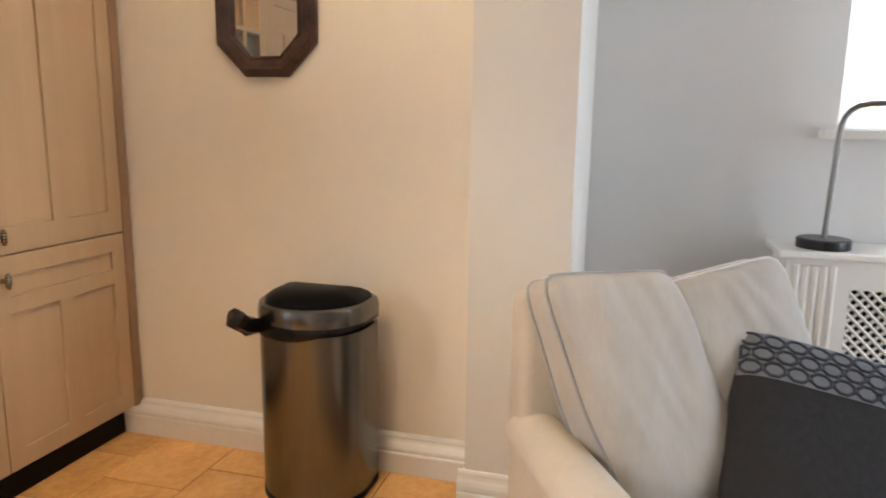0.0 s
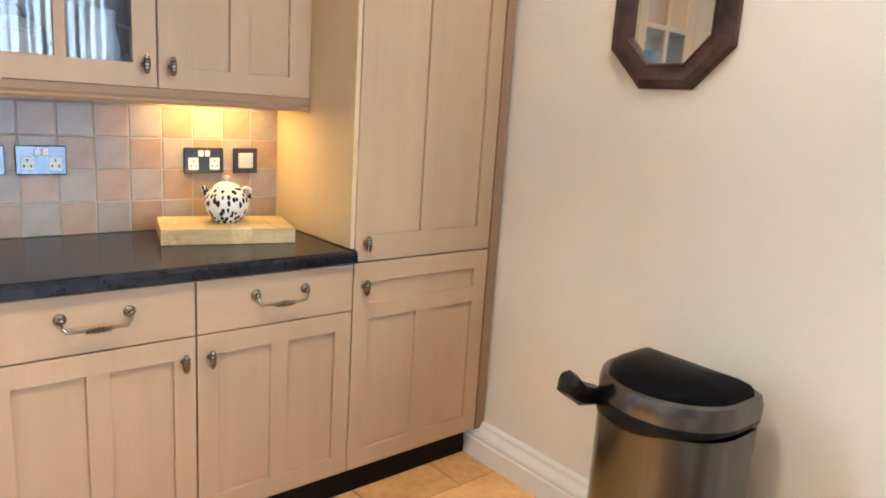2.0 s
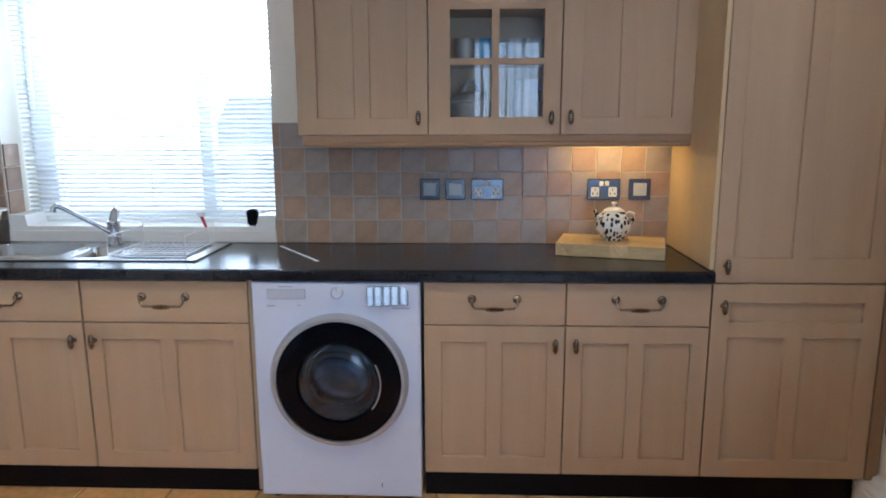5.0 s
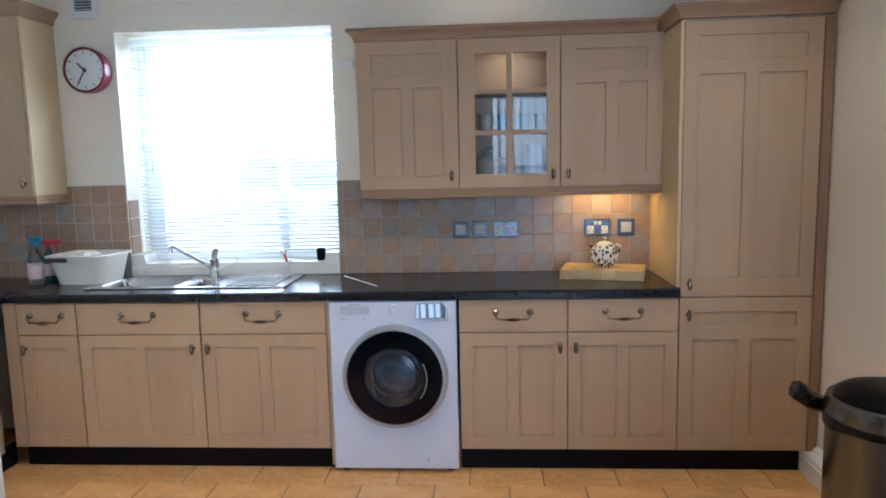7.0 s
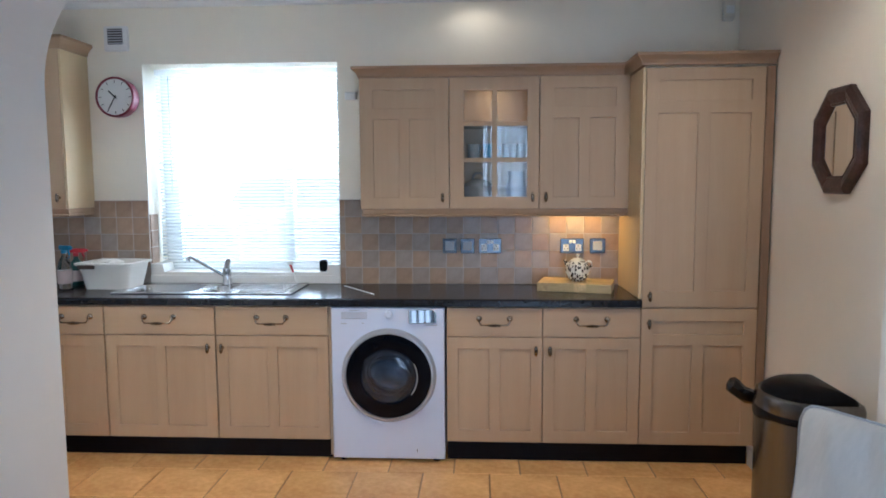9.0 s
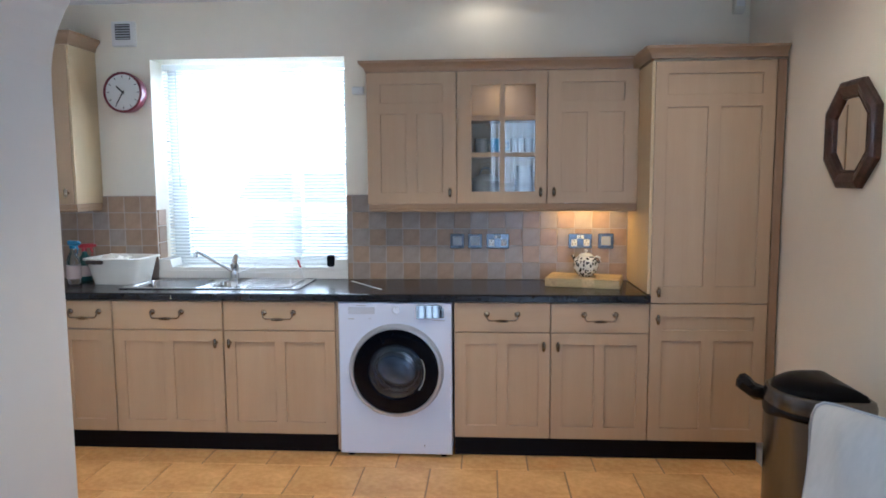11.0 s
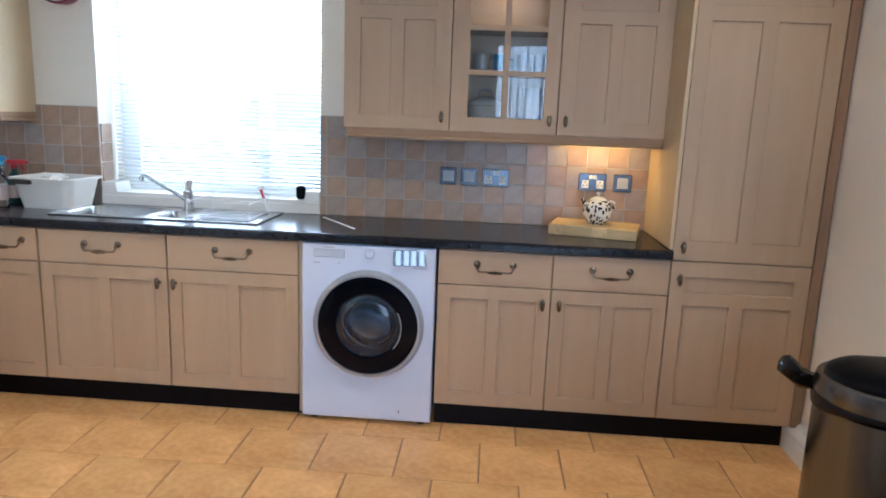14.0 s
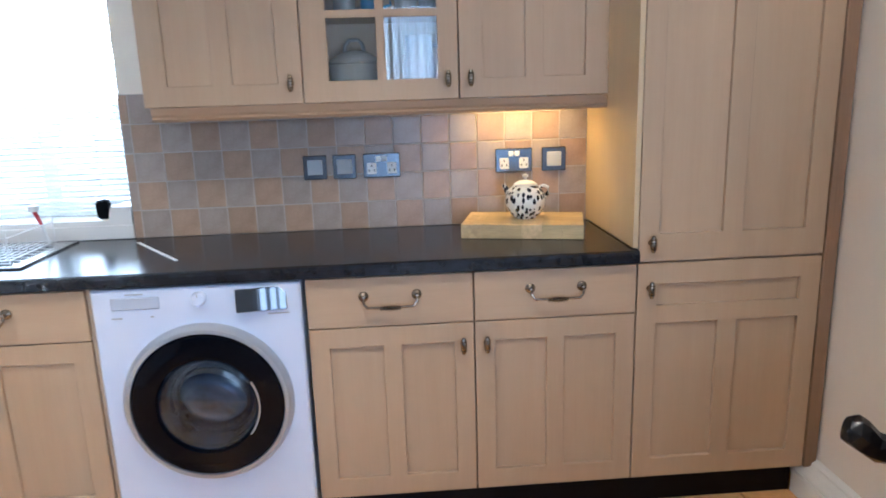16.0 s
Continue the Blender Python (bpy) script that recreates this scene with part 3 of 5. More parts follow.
def bow_handle(x, z, parent):
    """Two round rosettes with a drooping bow and a ribbed barrel between them."""
    bm = bmesh.new()
    h = 0.079
    for s in (-1, 1):
        merge(bm, lathe([(0.0155, 0.0), (0.0155, -0.004), (0.012, -0.008), (0.006, -0.011), (0.006, -0.024), (0.0, -0.026)], x + s * h, 0, 14, "Y", z))
    pts = [(x + s * h * a, -0.022 - c, z - d) for s, a, c, d in
           ((-1, 1.0, 0.0, 0.004), (-1, 0.99, 0.002, 0.016), (-1, 0.86, 0.004, 0.029), (-1, 0.5, 0.006, 0.029), (-1, 0.0, 0.006, 0.031),
            (1, 0.5, 0.006, 0.029), (1, 0.86, 0.004, 0.029), (1, 0.99, 0.002, 0.016), (1, 1.0, 0.0, 0.004))]
    tube(pts, 0.0042, 8, bm)
    for k in range(7):
        xx = x + (k - 3) * 0.009
        r = 0.0112 - 0.0010 * abs(k - 3)
        tube([(xx - 0.0045, -0.028, z - 0.031), (xx, -0.028, z - 0.031), (xx + 0.0045, -0.028, z - 0.031)], r, 10, bm, taper=(0.5, 1.0, 0.5))
    part("handle", bm, PEWTER, parent, "aged pewter bow handle", True)


def grid_slab(us, vs, solid, lo, hi, at):
    """A slab with rectangular holes, in one welded piece. at(u, v, w) places a point."""
    b = bmesh.new()
    vert = {}

    def p(i, j, w):
        if (i, j, w) not in vert:
            vert[i, j, w] = b.verts.new(at(us[i], vs[j], w))
        return vert[i, j, w]

    def full(i, j):
        return 0 <= i < len(us) - 1 and 0 <= j < len(vs) - 1 and solid((us[i] + us[i + 1]) / 2, (vs[j] + vs[j + 1]) / 2)

    for i in range(len(us) - 1):
        for j in range(len(vs) - 1):
            if not full(i, j):
                continue
            for w in (lo, hi):
                b.faces.new((p(i, j, w), p(i + 1, j, w), p(i + 1, j + 1, w), p(i, j + 1, w)))
            for (di, dj), (a, c) in (((-1, 0), ((i, j), (i, j + 1))), ((1, 0), ((i + 1, j), (i + 1, j + 1))),
                                     ((0, -1), ((i, j), (i + 1, j))), ((0, 1), ((i, j + 1), (i + 1, j + 1)))):
                if not full(i + di, j + dj):
                    b.faces.new((p(*a, lo), p(*c, lo), p(*c, hi), p(*a, hi)))
    bmesh.ops.recalc_face_normals(b, faces=b.faces)
    return b


def panelled_door(x0, x1, z0, z1, parent, openings, name="door"):
    """A framed door with holes for thin recessed panels or panes. openings: (x0, x1, z0, z1)."""
    us = sorted({x0, x1, *[v for o in openings for v in o[:2]]})
    vs = sorted({z0, z1, *[v for o in openings for v in o[2:]]})
    bm = grid_slab(us, vs, lambda u, v: not any(o[0] < u < o[1] and o[2] < v < o[3] for o in openings), 0.0, 0.020, lambda u, v, w: (u, w, v))
    sharp = [e for e in bm.edges if len(e.link_faces) == 2 and e.calc_face_angle(0) > 1.0 and all(v.co.y < 0.001 for v in e.verts)]
    bmesh.ops.bevel(bm, geom=sharp, offset=0.0016, segments=1, affect="EDGES")
    return part(name, bm, WOOD, parent)


def sunk_panels(openings, door):
    for a, c, e, g in openings:
        part("panel", box(a - 0.004, c + 0.004, 0.0115, 0.0165, e - 0.004, g + 0.004), WOOD, door)


def base_cabinet(m, w, hinge, label, group="fitted base cabinets"):
    """A base unit with one drawer over one door; hinge 'L' puts the knob on the right."""
    t = thing("base_cabinet", label, "cabinet", m, group)
    part("carcass", box(0.001, w - 0.001, 0.022, 0.545, 0.112, 0.838), CARC, t)
    g = 0.0022
    dr = part("drawer_front", box(g, w - g, 0.0, 0.020, 0.6815, 0.834, 0.0018), WOOD_H, t)
    bow_handle(w / 2, 0.776, dr)
    s, mid = 0.062, 0.056
    if w > 0.4:
        pw = (w - 2 * s - mid) / 2
        ops = [(s, s + pw, 0.180, 0.617), (s + pw + mid, w - s, 0.180, 0.617)]
    else:
        ops = [(s, w - s, 0.180, 0.617)]
    d = panelled_door(g, w - g, 0.115, 0.6775, t, ops)
    sunk_panels(ops, d)
    knob(w - 0.036 if hinge == "L" else 0.036, 0.612, d)
    return t


LIMED = "limed oak base cabinet, drawer over panelled door"
base_cabinet(pose(-0.5, 0, 0), 0.5, "R", LIMED + " beside the tall unit")
base_cabinet(pose(-1.0, 0, 0), 0.5, "L", LIMED + " beside the washing machine")
base_cabinet(pose(-2.232, 0, 0), 0.607, "R", LIMED + " under the sink drainer")
base_cabinet(pose(-2.842, 0, 0), 0.607, "L", LIMED + " under the sink bowl")
base_cabinet(pose(-3.145, 0, 0), 0.300, "R", "narrow limed oak base cabinet in the corner")
for k, h in ((0, "R"), (1, "L")):
    base_cabinet(pose(-3.215, -0.07 - 0.6 * (k + 1), 0, 0, 0, 90), 0.597, h, LIMED + " along the side wall")
setting("trim_corner_post", box(-3.213, -3.149, 0.004, 0.06, 0.113, 0.838), WOOD, "limed oak corner filler post")
setting("trim_machine_side", box(-1.623, -1.610, 0.006, 0.5, 0.03, 0.838), CARC, "thin cabinet side panel beside the machine")

for k, (a, c, e, g) in enumerate(((-1.000, 0.573, 0.048, 0.064), (-3.19, -1.624, 0.048, 0.064), (-3.275, -3.262, -1.3, 0.064))):
    setting("plinth_%d" % (k + 1), box(a, c, e, g, 0.0, 0.112), PLINTH, "matt black plinth under the cabinets")

# tall larder unit
tall = thing("tall_cabinet", "tall limed oak larder cabinet with two panelled doors", "cabinet", pose(0, 0, 0))
part("carcass", box(0.002, 0.581, 0.022, 0.527, 0.112, 2.045), CARC, tall)
part("side_panel", box(-0.0145, 0.0005, 0.004, 0.527, 0.884, 2.045), PALE, tall, "pale cream side panel")
ops = [(0.064, 0.518, 0.700, 0.768), (0.064, 0.260, 0.182, 0.642), (0.322, 0.518, 0.182, 0.642)]
d = panelled_door(0.0025, 0.582, 0.115, 0.834, tall, ops, "lower_door")
sunk_panels(ops, d)
knob(0.038, 0.757, d)
ops = [(0.064, 0.518, 1.882, 1.982), (0.064, 0.260, 0.925, 1.820), (0.322, 0.518, 0.925, 1.820)]
d = panelled_door(0.0025, 0.582, 0.840, 2.043, tall, ops, "upper_door")
sunk_panels(ops, d)
knob(0.038, 0.899, d)
part("edge_panel", box(0.5855, 0.6275, -0.004, 0.30, 0.112, 2.045, 0.002), TRIMW, tall, "brown filler strip against the wall")


# wall cabinets
def wall_cabinet(m, w, z0, z1, hinge, label, glazed=False, depth=0.245):
    t = thing("wall_cabinet", label, "cabinet", m, "fitted wall cabinets")
    bm = box(0.001, 0.016, 0.022, depth, z0, z1)
    box(w - 0.016, w - 0.001, 0.022, depth, z0, z1, bm=bm)
    box(0.016, w - 0.016, 0.022, depth, z0, z0 + 0.016, bm=bm)
    box(0.016, w - 0.016, 0.022, depth, z1 - 0.016, z1, bm=bm)
    box(0.016, w - 0.016, depth - 0.008, depth, z0 + 0.016, z1 - 0.016, bm=bm)
    part("carcass", bm, CARC, t)
    g = 0.0022
    if glazed:
        vx, hz = w * 0.505, (z0 + 0.267, z0 + 0.463)
        xs, zs = (0.082, vx - 0.014, vx + 0.014, w - 0.066), (z0 + 0.066, hz[0] - 0.012, hz[0] + 0.012, hz[1] - 0.012, hz[1] + 0.012, z0 + 0.643)
        ops = [(xs[a], xs[a + 1], zs[c], zs[c + 1]) for a in (0, 2) for c in (0, 2, 4)]
        d = panelled_door(g, w - g, z0, z1, t, ops)
        for o in ops:
            p = part("pane", box(o[0] - 0.003, o[1] + 0.003, 0.0105, 0.0145, o[2] - 0.003, o[3] + 0.003), GLASS, d, "clear glass pane")
            p.visible_shadow = False
        for h in hz:
            part("shelf", box(0.017, w - 0.017, 0.035, depth - 0.009, h - 0.008, h + 0.008), CARC, t)
    else:
        s, mid = 0.078, 0.060
        pw = (w - 2 * s - mid) / 2
        zt = z1 - z0
        ops = [(s, w - s, z0 + zt - 0.165, z0 + zt - 0.065), (s, s + pw, z0 + 0.063, z0 + zt - 0.225), (s + pw + mid, w - s, z0 + 0.063, z0 + zt - 0.225)]
        d = panelled_door(g, w - g, z0, z1, t, ops)
        sunk_panels(ops, d)
    knob(w - 0.036 if hinge == "L" else 0.036, z0 + 0.063, d)
    return t


YU = 0.283
wall_cabinet(pose(-1.492, YU, 0), 0.497, 1.338, 2.054, "L", "limed oak wall cabinet with a panelled door beside the window")
wall_cabinet(pose(-0.995, YU, 0), 0.494, 1.338, 2.054, "L", "limed oak wall cabinet with a six-pane glazed door", True)
wall_cabinet(pose(-0.501, YU, 0), 0.488, 1.338, 2.054, "R", "limed oak wall cabinet with a panelled door beside the tall unit")
lw = wall_cabinet(pose(-3.77, YU - 0.025, 0), 0.595, 1.345, 2.235, "L", "tall limed oak wall cabinet in the corner by the clock", depth=0.268)
part("side_panel", box(0.5965, 0.6080, 0.002, 0.2685, 1.345, 2.235), PALE, lw, "pale cream end panel")


def moulding(profile, path):
    """A moulding swept along a mitred path in plan. profile: (out, up)."""
    b = bmesh.new()
    P = [Vector((x, y)) for x, y in path]
    rings = []
    for i, p in enumerate(P):
        d0 = (p - P[i - 1]).normalized() if i else (P[1] - p).normalized()
        d1 = (P[i + 1] - p).normalized() if i < len(P) - 1 else d0
        n0, n1 = Vector((d0.y, -d0.x)), Vector((d1.y, -d1.x))
        n = (n0 + n1)
        n = n / max(0.3, n.dot(n0))
        rings.append([b.verts.new((p.x + n.x * o, p.y + n.y * o, u)) for o, u in profile])
    k = len(profile)
    for a, c in zip(rings, rings[1:]):
        for i in range(k):
            b.faces.new((a[i], a[(i + 1) % k], c[(i + 1) % k], c[i]))
    b.faces.new(rings[0])
    b.faces.new(rings[-1])
    bmesh.ops.recalc_face_normals(b, faces=b.faces)
    return b


CORN = [(-0.02, 0.0), (0.004, 0.0), (0.006, 0.012), (0.014, 0.026), (0.030, 0.040), (0.036, 0.044), (0.036, 0.058), (-0.02, 0.058)]


def trim_run(name, label, category, profile, z, runs):
    """A moulding of straight or mitred lengths. runs: (part name, plan path)."""
    t = thing(name, label, category)
    for nm, path in runs:
        part(nm, moulding([(o, z + u) for o, u in profile], path), CORNW, t)


trim_run("cornice", "limed oak cornice moulding along the tops of the cabinets", "cornice", CORN, 2.056,
         [("cabinet_length", [(-1.492, 0.52), (-1.492, YU), (-0.0525, YU)]), ("larder_length", [(-0.0165, 0.52), (-0.0165, -0.001), (0.628, -0.001)])])
trim_run("cornice", "limed oak cornice moulding on the corner cabinet", "cornice", [(o, u * 1.2) for o, u in CORN], 2.237,
         [("front_length", [(-3.765, YU - 0.025), (-3.162, YU - 0.025), (-3.162, 0.528)])])
PEL = [(-0.02, 0.0), (-0.006, 0.0), (-0.002, 0.008), (-0.006, 0.014), (-0.002, 0.022), (0.002, 0.042), (-0.02, 0.042)]
trim_run("light_pelmet", "limed oak light pelmet under the wall cabinets", "pelmet", PEL, 1.294,
         [("end_return", [(-1.470, 0.52), (-1.470, YU + 0.0205)]), ("front_rail", [(-1.472, YU), (-0.0165, YU)])])
trim_run("light_pelmet", "limed oak light pelmet under the corner cabinet", "pelmet", PEL, 1.301,
         [("front_rail", [(-3.765, YU - 0.025), (-3.162, YU - 0.025)]), ("end_return", [(-3.164, YU - 0.0045), (-3.164, 0.528)])])
ul = thing("undercabinet_light", "small warm lamp lit under the wall cabinet", "light", pose(-0.29, 0.40, 1.318))
part("housing", box(-0.10, 0.10, -0.03, 0.03, 0.006, 0.018, 0.003), UPVC, ul)
part("diffuser", box(-0.09, 0.09, -0.025, 0.025, 0.0025, 0.0055), UNDER_GLOW, ul)

pk = thing("cabinet_puck_light", "small round warm lamp inside the glazed cabinet", "light", pose(-0.75, 0.40, 2.036))
part("bezel", lathe([(0.040, 0.0015), (0.040, -0.004), (0.036, -0.007), (0.030, -0.005), (0.030, 0.0015)], seg=24), CHROME, pk, smooth=True)
part("bulb", lathe([(0.0295, 0.001), (0.0295, -0.002), (0.0, -0.003)], seg=20), LAMP_GLOW, pk)

# ---- worktop, sink and tap ----
SX0, SX1, SYA, SYB = -2.86, -1.85, 0.115, 0.495
front = [(-0.022, 0.8435), (-0.022, 0.868), (-0.0185, 0.8765), (-0.010, 0.8805), (0.10, 0.8805), (0.10, 0.8435)]
wt = thing("worktop", "black speckled laminate worktop with a rolled front edge", "worktop", pose(0, 0, 0))
us, vs = [-3.768, -3.309, SX0, SX1, -0.0155], [-1.43, 0.10, SYA, SYB, 0.5285]
part("top", grid_slab(us, vs, lambda u, v: not (SX0 < u < SX1 and SYA < v < SYB) and (v > 0.10 or u < -3.309), 0.8435, 0.8805, lambda u, v, w: (u, v, w)), BLACKTOP, wt)
part("front_edge", prism(front, -3.175, -0.0005, "YZ"), BLACKTOP, wt)
part("side_edge", prism([(-3.187 - (y + 0.022), z) for y, z in front], -1.43, 0.0995, "XZ"), BLACKTOP, wt)
tagged(mesh_object("trim_strip", prism([(-1.628, 0.437), (-1.618, 0.440), (-1.395, 0.135), (-1.405, 0.130)], 0.8807, 0.8825, "XY"), UPVC),
       "thin white strip lying across the worktop", "strip")


def sink_bowl(bm, x0, x1, y0, y1, z, depth, r):
    rings = []
    for inset, dz in ((0.0, 0.0), (0.004, -0.006), (0.010, -depth * 0.6), (0.020, -depth * 0.92), (0.045, -depth)):
        o = rounded(x0 + inset, x1 - inset, y0 + inset, y1 - inset, max(0.02, r - inset * 0.5))
        rings.append([bm.verts.new((x, y, z + dz)) for x, y in o])
    n = len(rings[0])
    for a, c in zip(rings, rings[1:]):
        for i in range(n):
            bm.faces.new((a[i], a[(i + 1) % n], c[(i + 1) % n], c[i]))
    bm.faces.new(rings[-1])
    return rings[0]


def rim_plate(bm, x0, x1, y0, y1, z, ring):
    """A flat rim from a rectangle to the bowl's round-cornered edge."""
    n = len(ring)
    outer = []
    cx, cy = (x0 + x1) / 2, (y0 + y1) / 2
    for v in ring:
        dx, dy = v.co.x - cx, v.co.y - cy
        k = min((x1 - cx) / abs(dx) if abs(dx) > 1e-6 else 9e9, (y1 - cy) / abs(dy) if abs(dy) > 1e-6 else 9e9)
        outer.append(bm.verts.new((cx + dx * k, cy + dy * k, z)))
    for i in range(n):
        bm.faces.new((ring[i], ring[(i + 1) % n], outer[(i + 1) % n], outer[i]))


sink = thing("sink", "stainless steel one and a half bowl sink with a ribbed drainer", "sink", pose(0, 0, 0))
bm = bmesh.new()
rim_plate(bm, SX0 + 0.0, -2.40, SYA, SYB, 0.8855, sink_bowl(bm, -2.82, -2.425, 0.150, 0.440, 0.8855, 0.16, 0.06))
part("main_bowl", bm, SINK, sink, smooth=True)
bm = bmesh.new()
rim_plate(bm, -2.40, -2.20, SYA, SYB, 0.8855, sink_bowl(bm, -2.375, -2.225, 0.150, 0.400, 0.8855, 0.10, 0.05))
part("half_bowl", bm, SINK, sink, smooth=True)
dr = part("drainer", box(-2.20, SX1, SYA, SYB, 0.8805, 0.8855), SINK, sink)
for k in range(7):
    y = 0.16 + k * 0.042
    part("rib", tube([(-2.16, y, 0.8855), (-2.15, y, 0.887), (-1.91, y, 0.888), (-1.90, y, 0.8855)], 0.0045, 8), SINK, dr, smooth=True)
bm = bmesh.new()
tube([(SX0, SYA, 0.884), (SX1, SYA, 0.884), (SX1, SYB, 0.884), (SX0, SYB, 0.884), (SX0, SYA, 0.884)], 0.004, 8, bm)
part("rolled_edge", bm, SINK, sink, smooth=True)
for x, y, zz in ((-2.62, 0.295, 0.7265), (-2.30, 0.275, 0.7865)):
    part("drain", lathe([(0.035, 0), (0.035, 0.002), (0.026, 0.003), (0.0, 0.001)], x, y, 20, "Z", zz), CHROME, sink, smooth=True)

tap = thing("mixer_tap", "chrome single-lever mixer tap with a long slanting spout", "tap", pose(-2.332, 0.455, 0.8855))
part("body", lathe([(0.032, 0), (0.032, 0.006), (0.026, 0.014), (0.024, 0.075), (0.027, 0.085), (0.026, 0.098), (0.0, 0.104)], seg=20), CHROME, tap, smooth=True)
part("lever", tube([(0.0, 0.0, 0.092), (0.0, 0.006, 0.112), (0.006, 0.012, 0.138), (0.010, 0.014, 0.150)], 0.017, 10, taper=(1.3, 1.05, 1.0, 0.7)), CHROME, tap, smooth=True)
part("spout", tube([(0, -0.01, 0.045), (-0.04, -0.028, 0.075), (-0.11, -0.062, 0.126), (-0.165, -0.088, 0.166), (-0.180, -0.095, 0.172), (-0.189, -0.099, 0.164), (-0.191, -0.100, 0.146)],
                   0.0095, 12, taper=(1.1, 1, 1, 1, 1.1, 1.2, 1.3)), CHROME, tap, smooth=True)

rack = thing("dish_rack", "white wire dish rack standing on the drainer", "dish rack", pose(-2.06, 0.31, 0.8905))
bm = bmesh.new()
for z in (0.006, 0.075):
    tube([(-0.15, -0.14, z), (0.15, -0.14, z), (0.15, 0.15, z), (-0.15, 0.15, z), (-0.15, -0.14, z)], 0.0018, 6, bm)
part("wire_frame", bm, PLASTIC_W, rack, smooth=True)
for sx in (-1, 1):
    for sy in (-0.14, 0.15):
        part("leg", tube([(sx * 0.15, sy, -0.002), (sx * 0.15, sy, 0.088)], 0.0020, 6), PLASTIC_W, rack)
prong = part("prong", tube([(-0.13, -0.14, 0.006), (-0.13, 0.0, 0.007), (-0.13, 0.01, 0.045), (-0.13, 0.02, 0.007), (-0.13, 0.15, 0.006)], 0.0011, 6), PLASTIC_W, rack)
for k in range(1, 12):
    o = prong.copy()
    scene.collection.objects.link(o)
    o.location = (k * 0.0236, 0, 0)
br = thing("dish_brush", "red-handled washing-up brush leaning in the dish rack", "brush", pose(-1.90, 0.40, 0.90))
part("stem", tube([(0, 0, 0.0), (-0.014, -0.005, 0.066)], 0.004, 8), PLASTIC_W, br, smooth=True)
part("handle", tube([(-0.014, -0.005, 0.066), (-0.020, -0.007, 0.085), (-0.03, -0.01, 0.115)], 0.006, 8, taper=(0.8, 1, 1.2)), RED_P, br, smooth=True)
part("bristles", lathe([(0.016, -0.006), (0.018, 0.012), (0.01, 0.016)], -0.03, -0.01, 12, "Z", 0.118), PLASTIC_W, br, smooth=True)

# ---- washing machine ----
wm = thing("washing_machine", "white front-loading washing machine with a black porthole door", "washing machine", pose(-1.308, -0.015, 0.0))
CX, CZ = 0.006, 0.476
part("body", box(-0.298, 0.298, 0.16, 0.535, 0.020, 0.835, 0.004, 2), ENAMEL_SKYLIT, wm)


def drilled_front(x0, x1, z0, z1, y1, cx, cz, r, e=0.006, n=72):
    """A casing front with rounded-over edges, sides to depth y1, and a round hole through it."""
    b = bmesh.new()
    hole = [(cx + r * math.cos(2 * math.pi * k / n), cz + r * math.sin(2 * math.pi * k / n)) for k in range(n)]
    edge = []
    for x, z in hole:
        dx, dz = x - cx, z - cz
        k = min(((x1 if dx > 0 else x0) - cx) / dx if abs(dx) > 1e-6 else 9e9, ((z1 if dz > 0 else z0) - cz) / dz if abs(dz) > 1e-6 else 9e9)
        edge.append([cx + dx * k, cz + dz * k])
    for X in (x0, x1):
        for Z in (z0, z1):
            q = min(edge, key=lambda p: (p[0] - X) ** 2 + (p[1] - Z) ** 2)
            q[0], q[1] = X, Z
    mx, mz = (x0 + x1) / 2, (z0 + z1) / 2
    sx, sz = 1 - 2 * e / (x1 - x0), 1 - 2 * e / (z1 - z0)
    loops = [[(x, 0.15, z) for x, z in hole], [(x, 0.0, z) for x, z in hole],
             [(mx + (x - mx) * sx, 0.0, mz + (z - mz) * sz) for x, z in edge],
             [(mx + (x - mx) * (1 + sx * 2) / 3, e * 0.35, mz + (z - mz) * (1 + sz * 2) / 3) for x, z in edge],
             [(x, e, z) for x, z in edge], [(x, y1, z) for x, z in edge]]
    rings = [[b.verts.new(p) for p in l] for l in loops]
    for a, c in zip(rings, rings[1:]):
        for i in range(n):
            b.faces.new((a[i], a[(i + 1) % n], c[(i + 1) % n], c[i]))
    bmesh.ops.recalc_face_normals(b, faces=b.faces)
    return b


part("front_panel", drilled_front(-0.298, 0.298, 0.020, 0.835, 0.1598, CX, CZ, 0.208), ENAMEL_SKYLIT, wm)
for sx in (-0.25, 0.25):
    for sy in (0.05, 0.47):
        part("foot", lathe([(0.02, 0), (0.02, 0.012), (0.012, 0.021)], sx, sy, 12), BLACK_M, wm)
door = part("door", lathe([(0.250, -0.0005), (0.250, -0.010), (0.242, -0.024), (0.237, -0.030), (0.226, -0.031), (0.224, -0.026), (0.224, -0.0005)], CX, 0, 72, "Y", CZ, False),
            SILVER_P, wm, "silver door surround", True)
part("door_rim", lathe([(0.2235, -0.004), (0.2235, -0.026), (0.217, -0.033), (0.170, -0.037), (0.150, -0.036), (0.146, -0.028), (0.146, -0.004)], CX, 0, 72, "Y", CZ, False), BLACK_G, door, "glossy black ring", True)
part("porthole_glass", lathe([(0.1455, -0.027), (0.138, -0.034), (0.10, -0.044), (0.05, -0.050), (0.0, -0.051)], CX, 0, 56, "Y", CZ, False), SMOKE, door, "smoked domed glass", True).visible_shadow = False


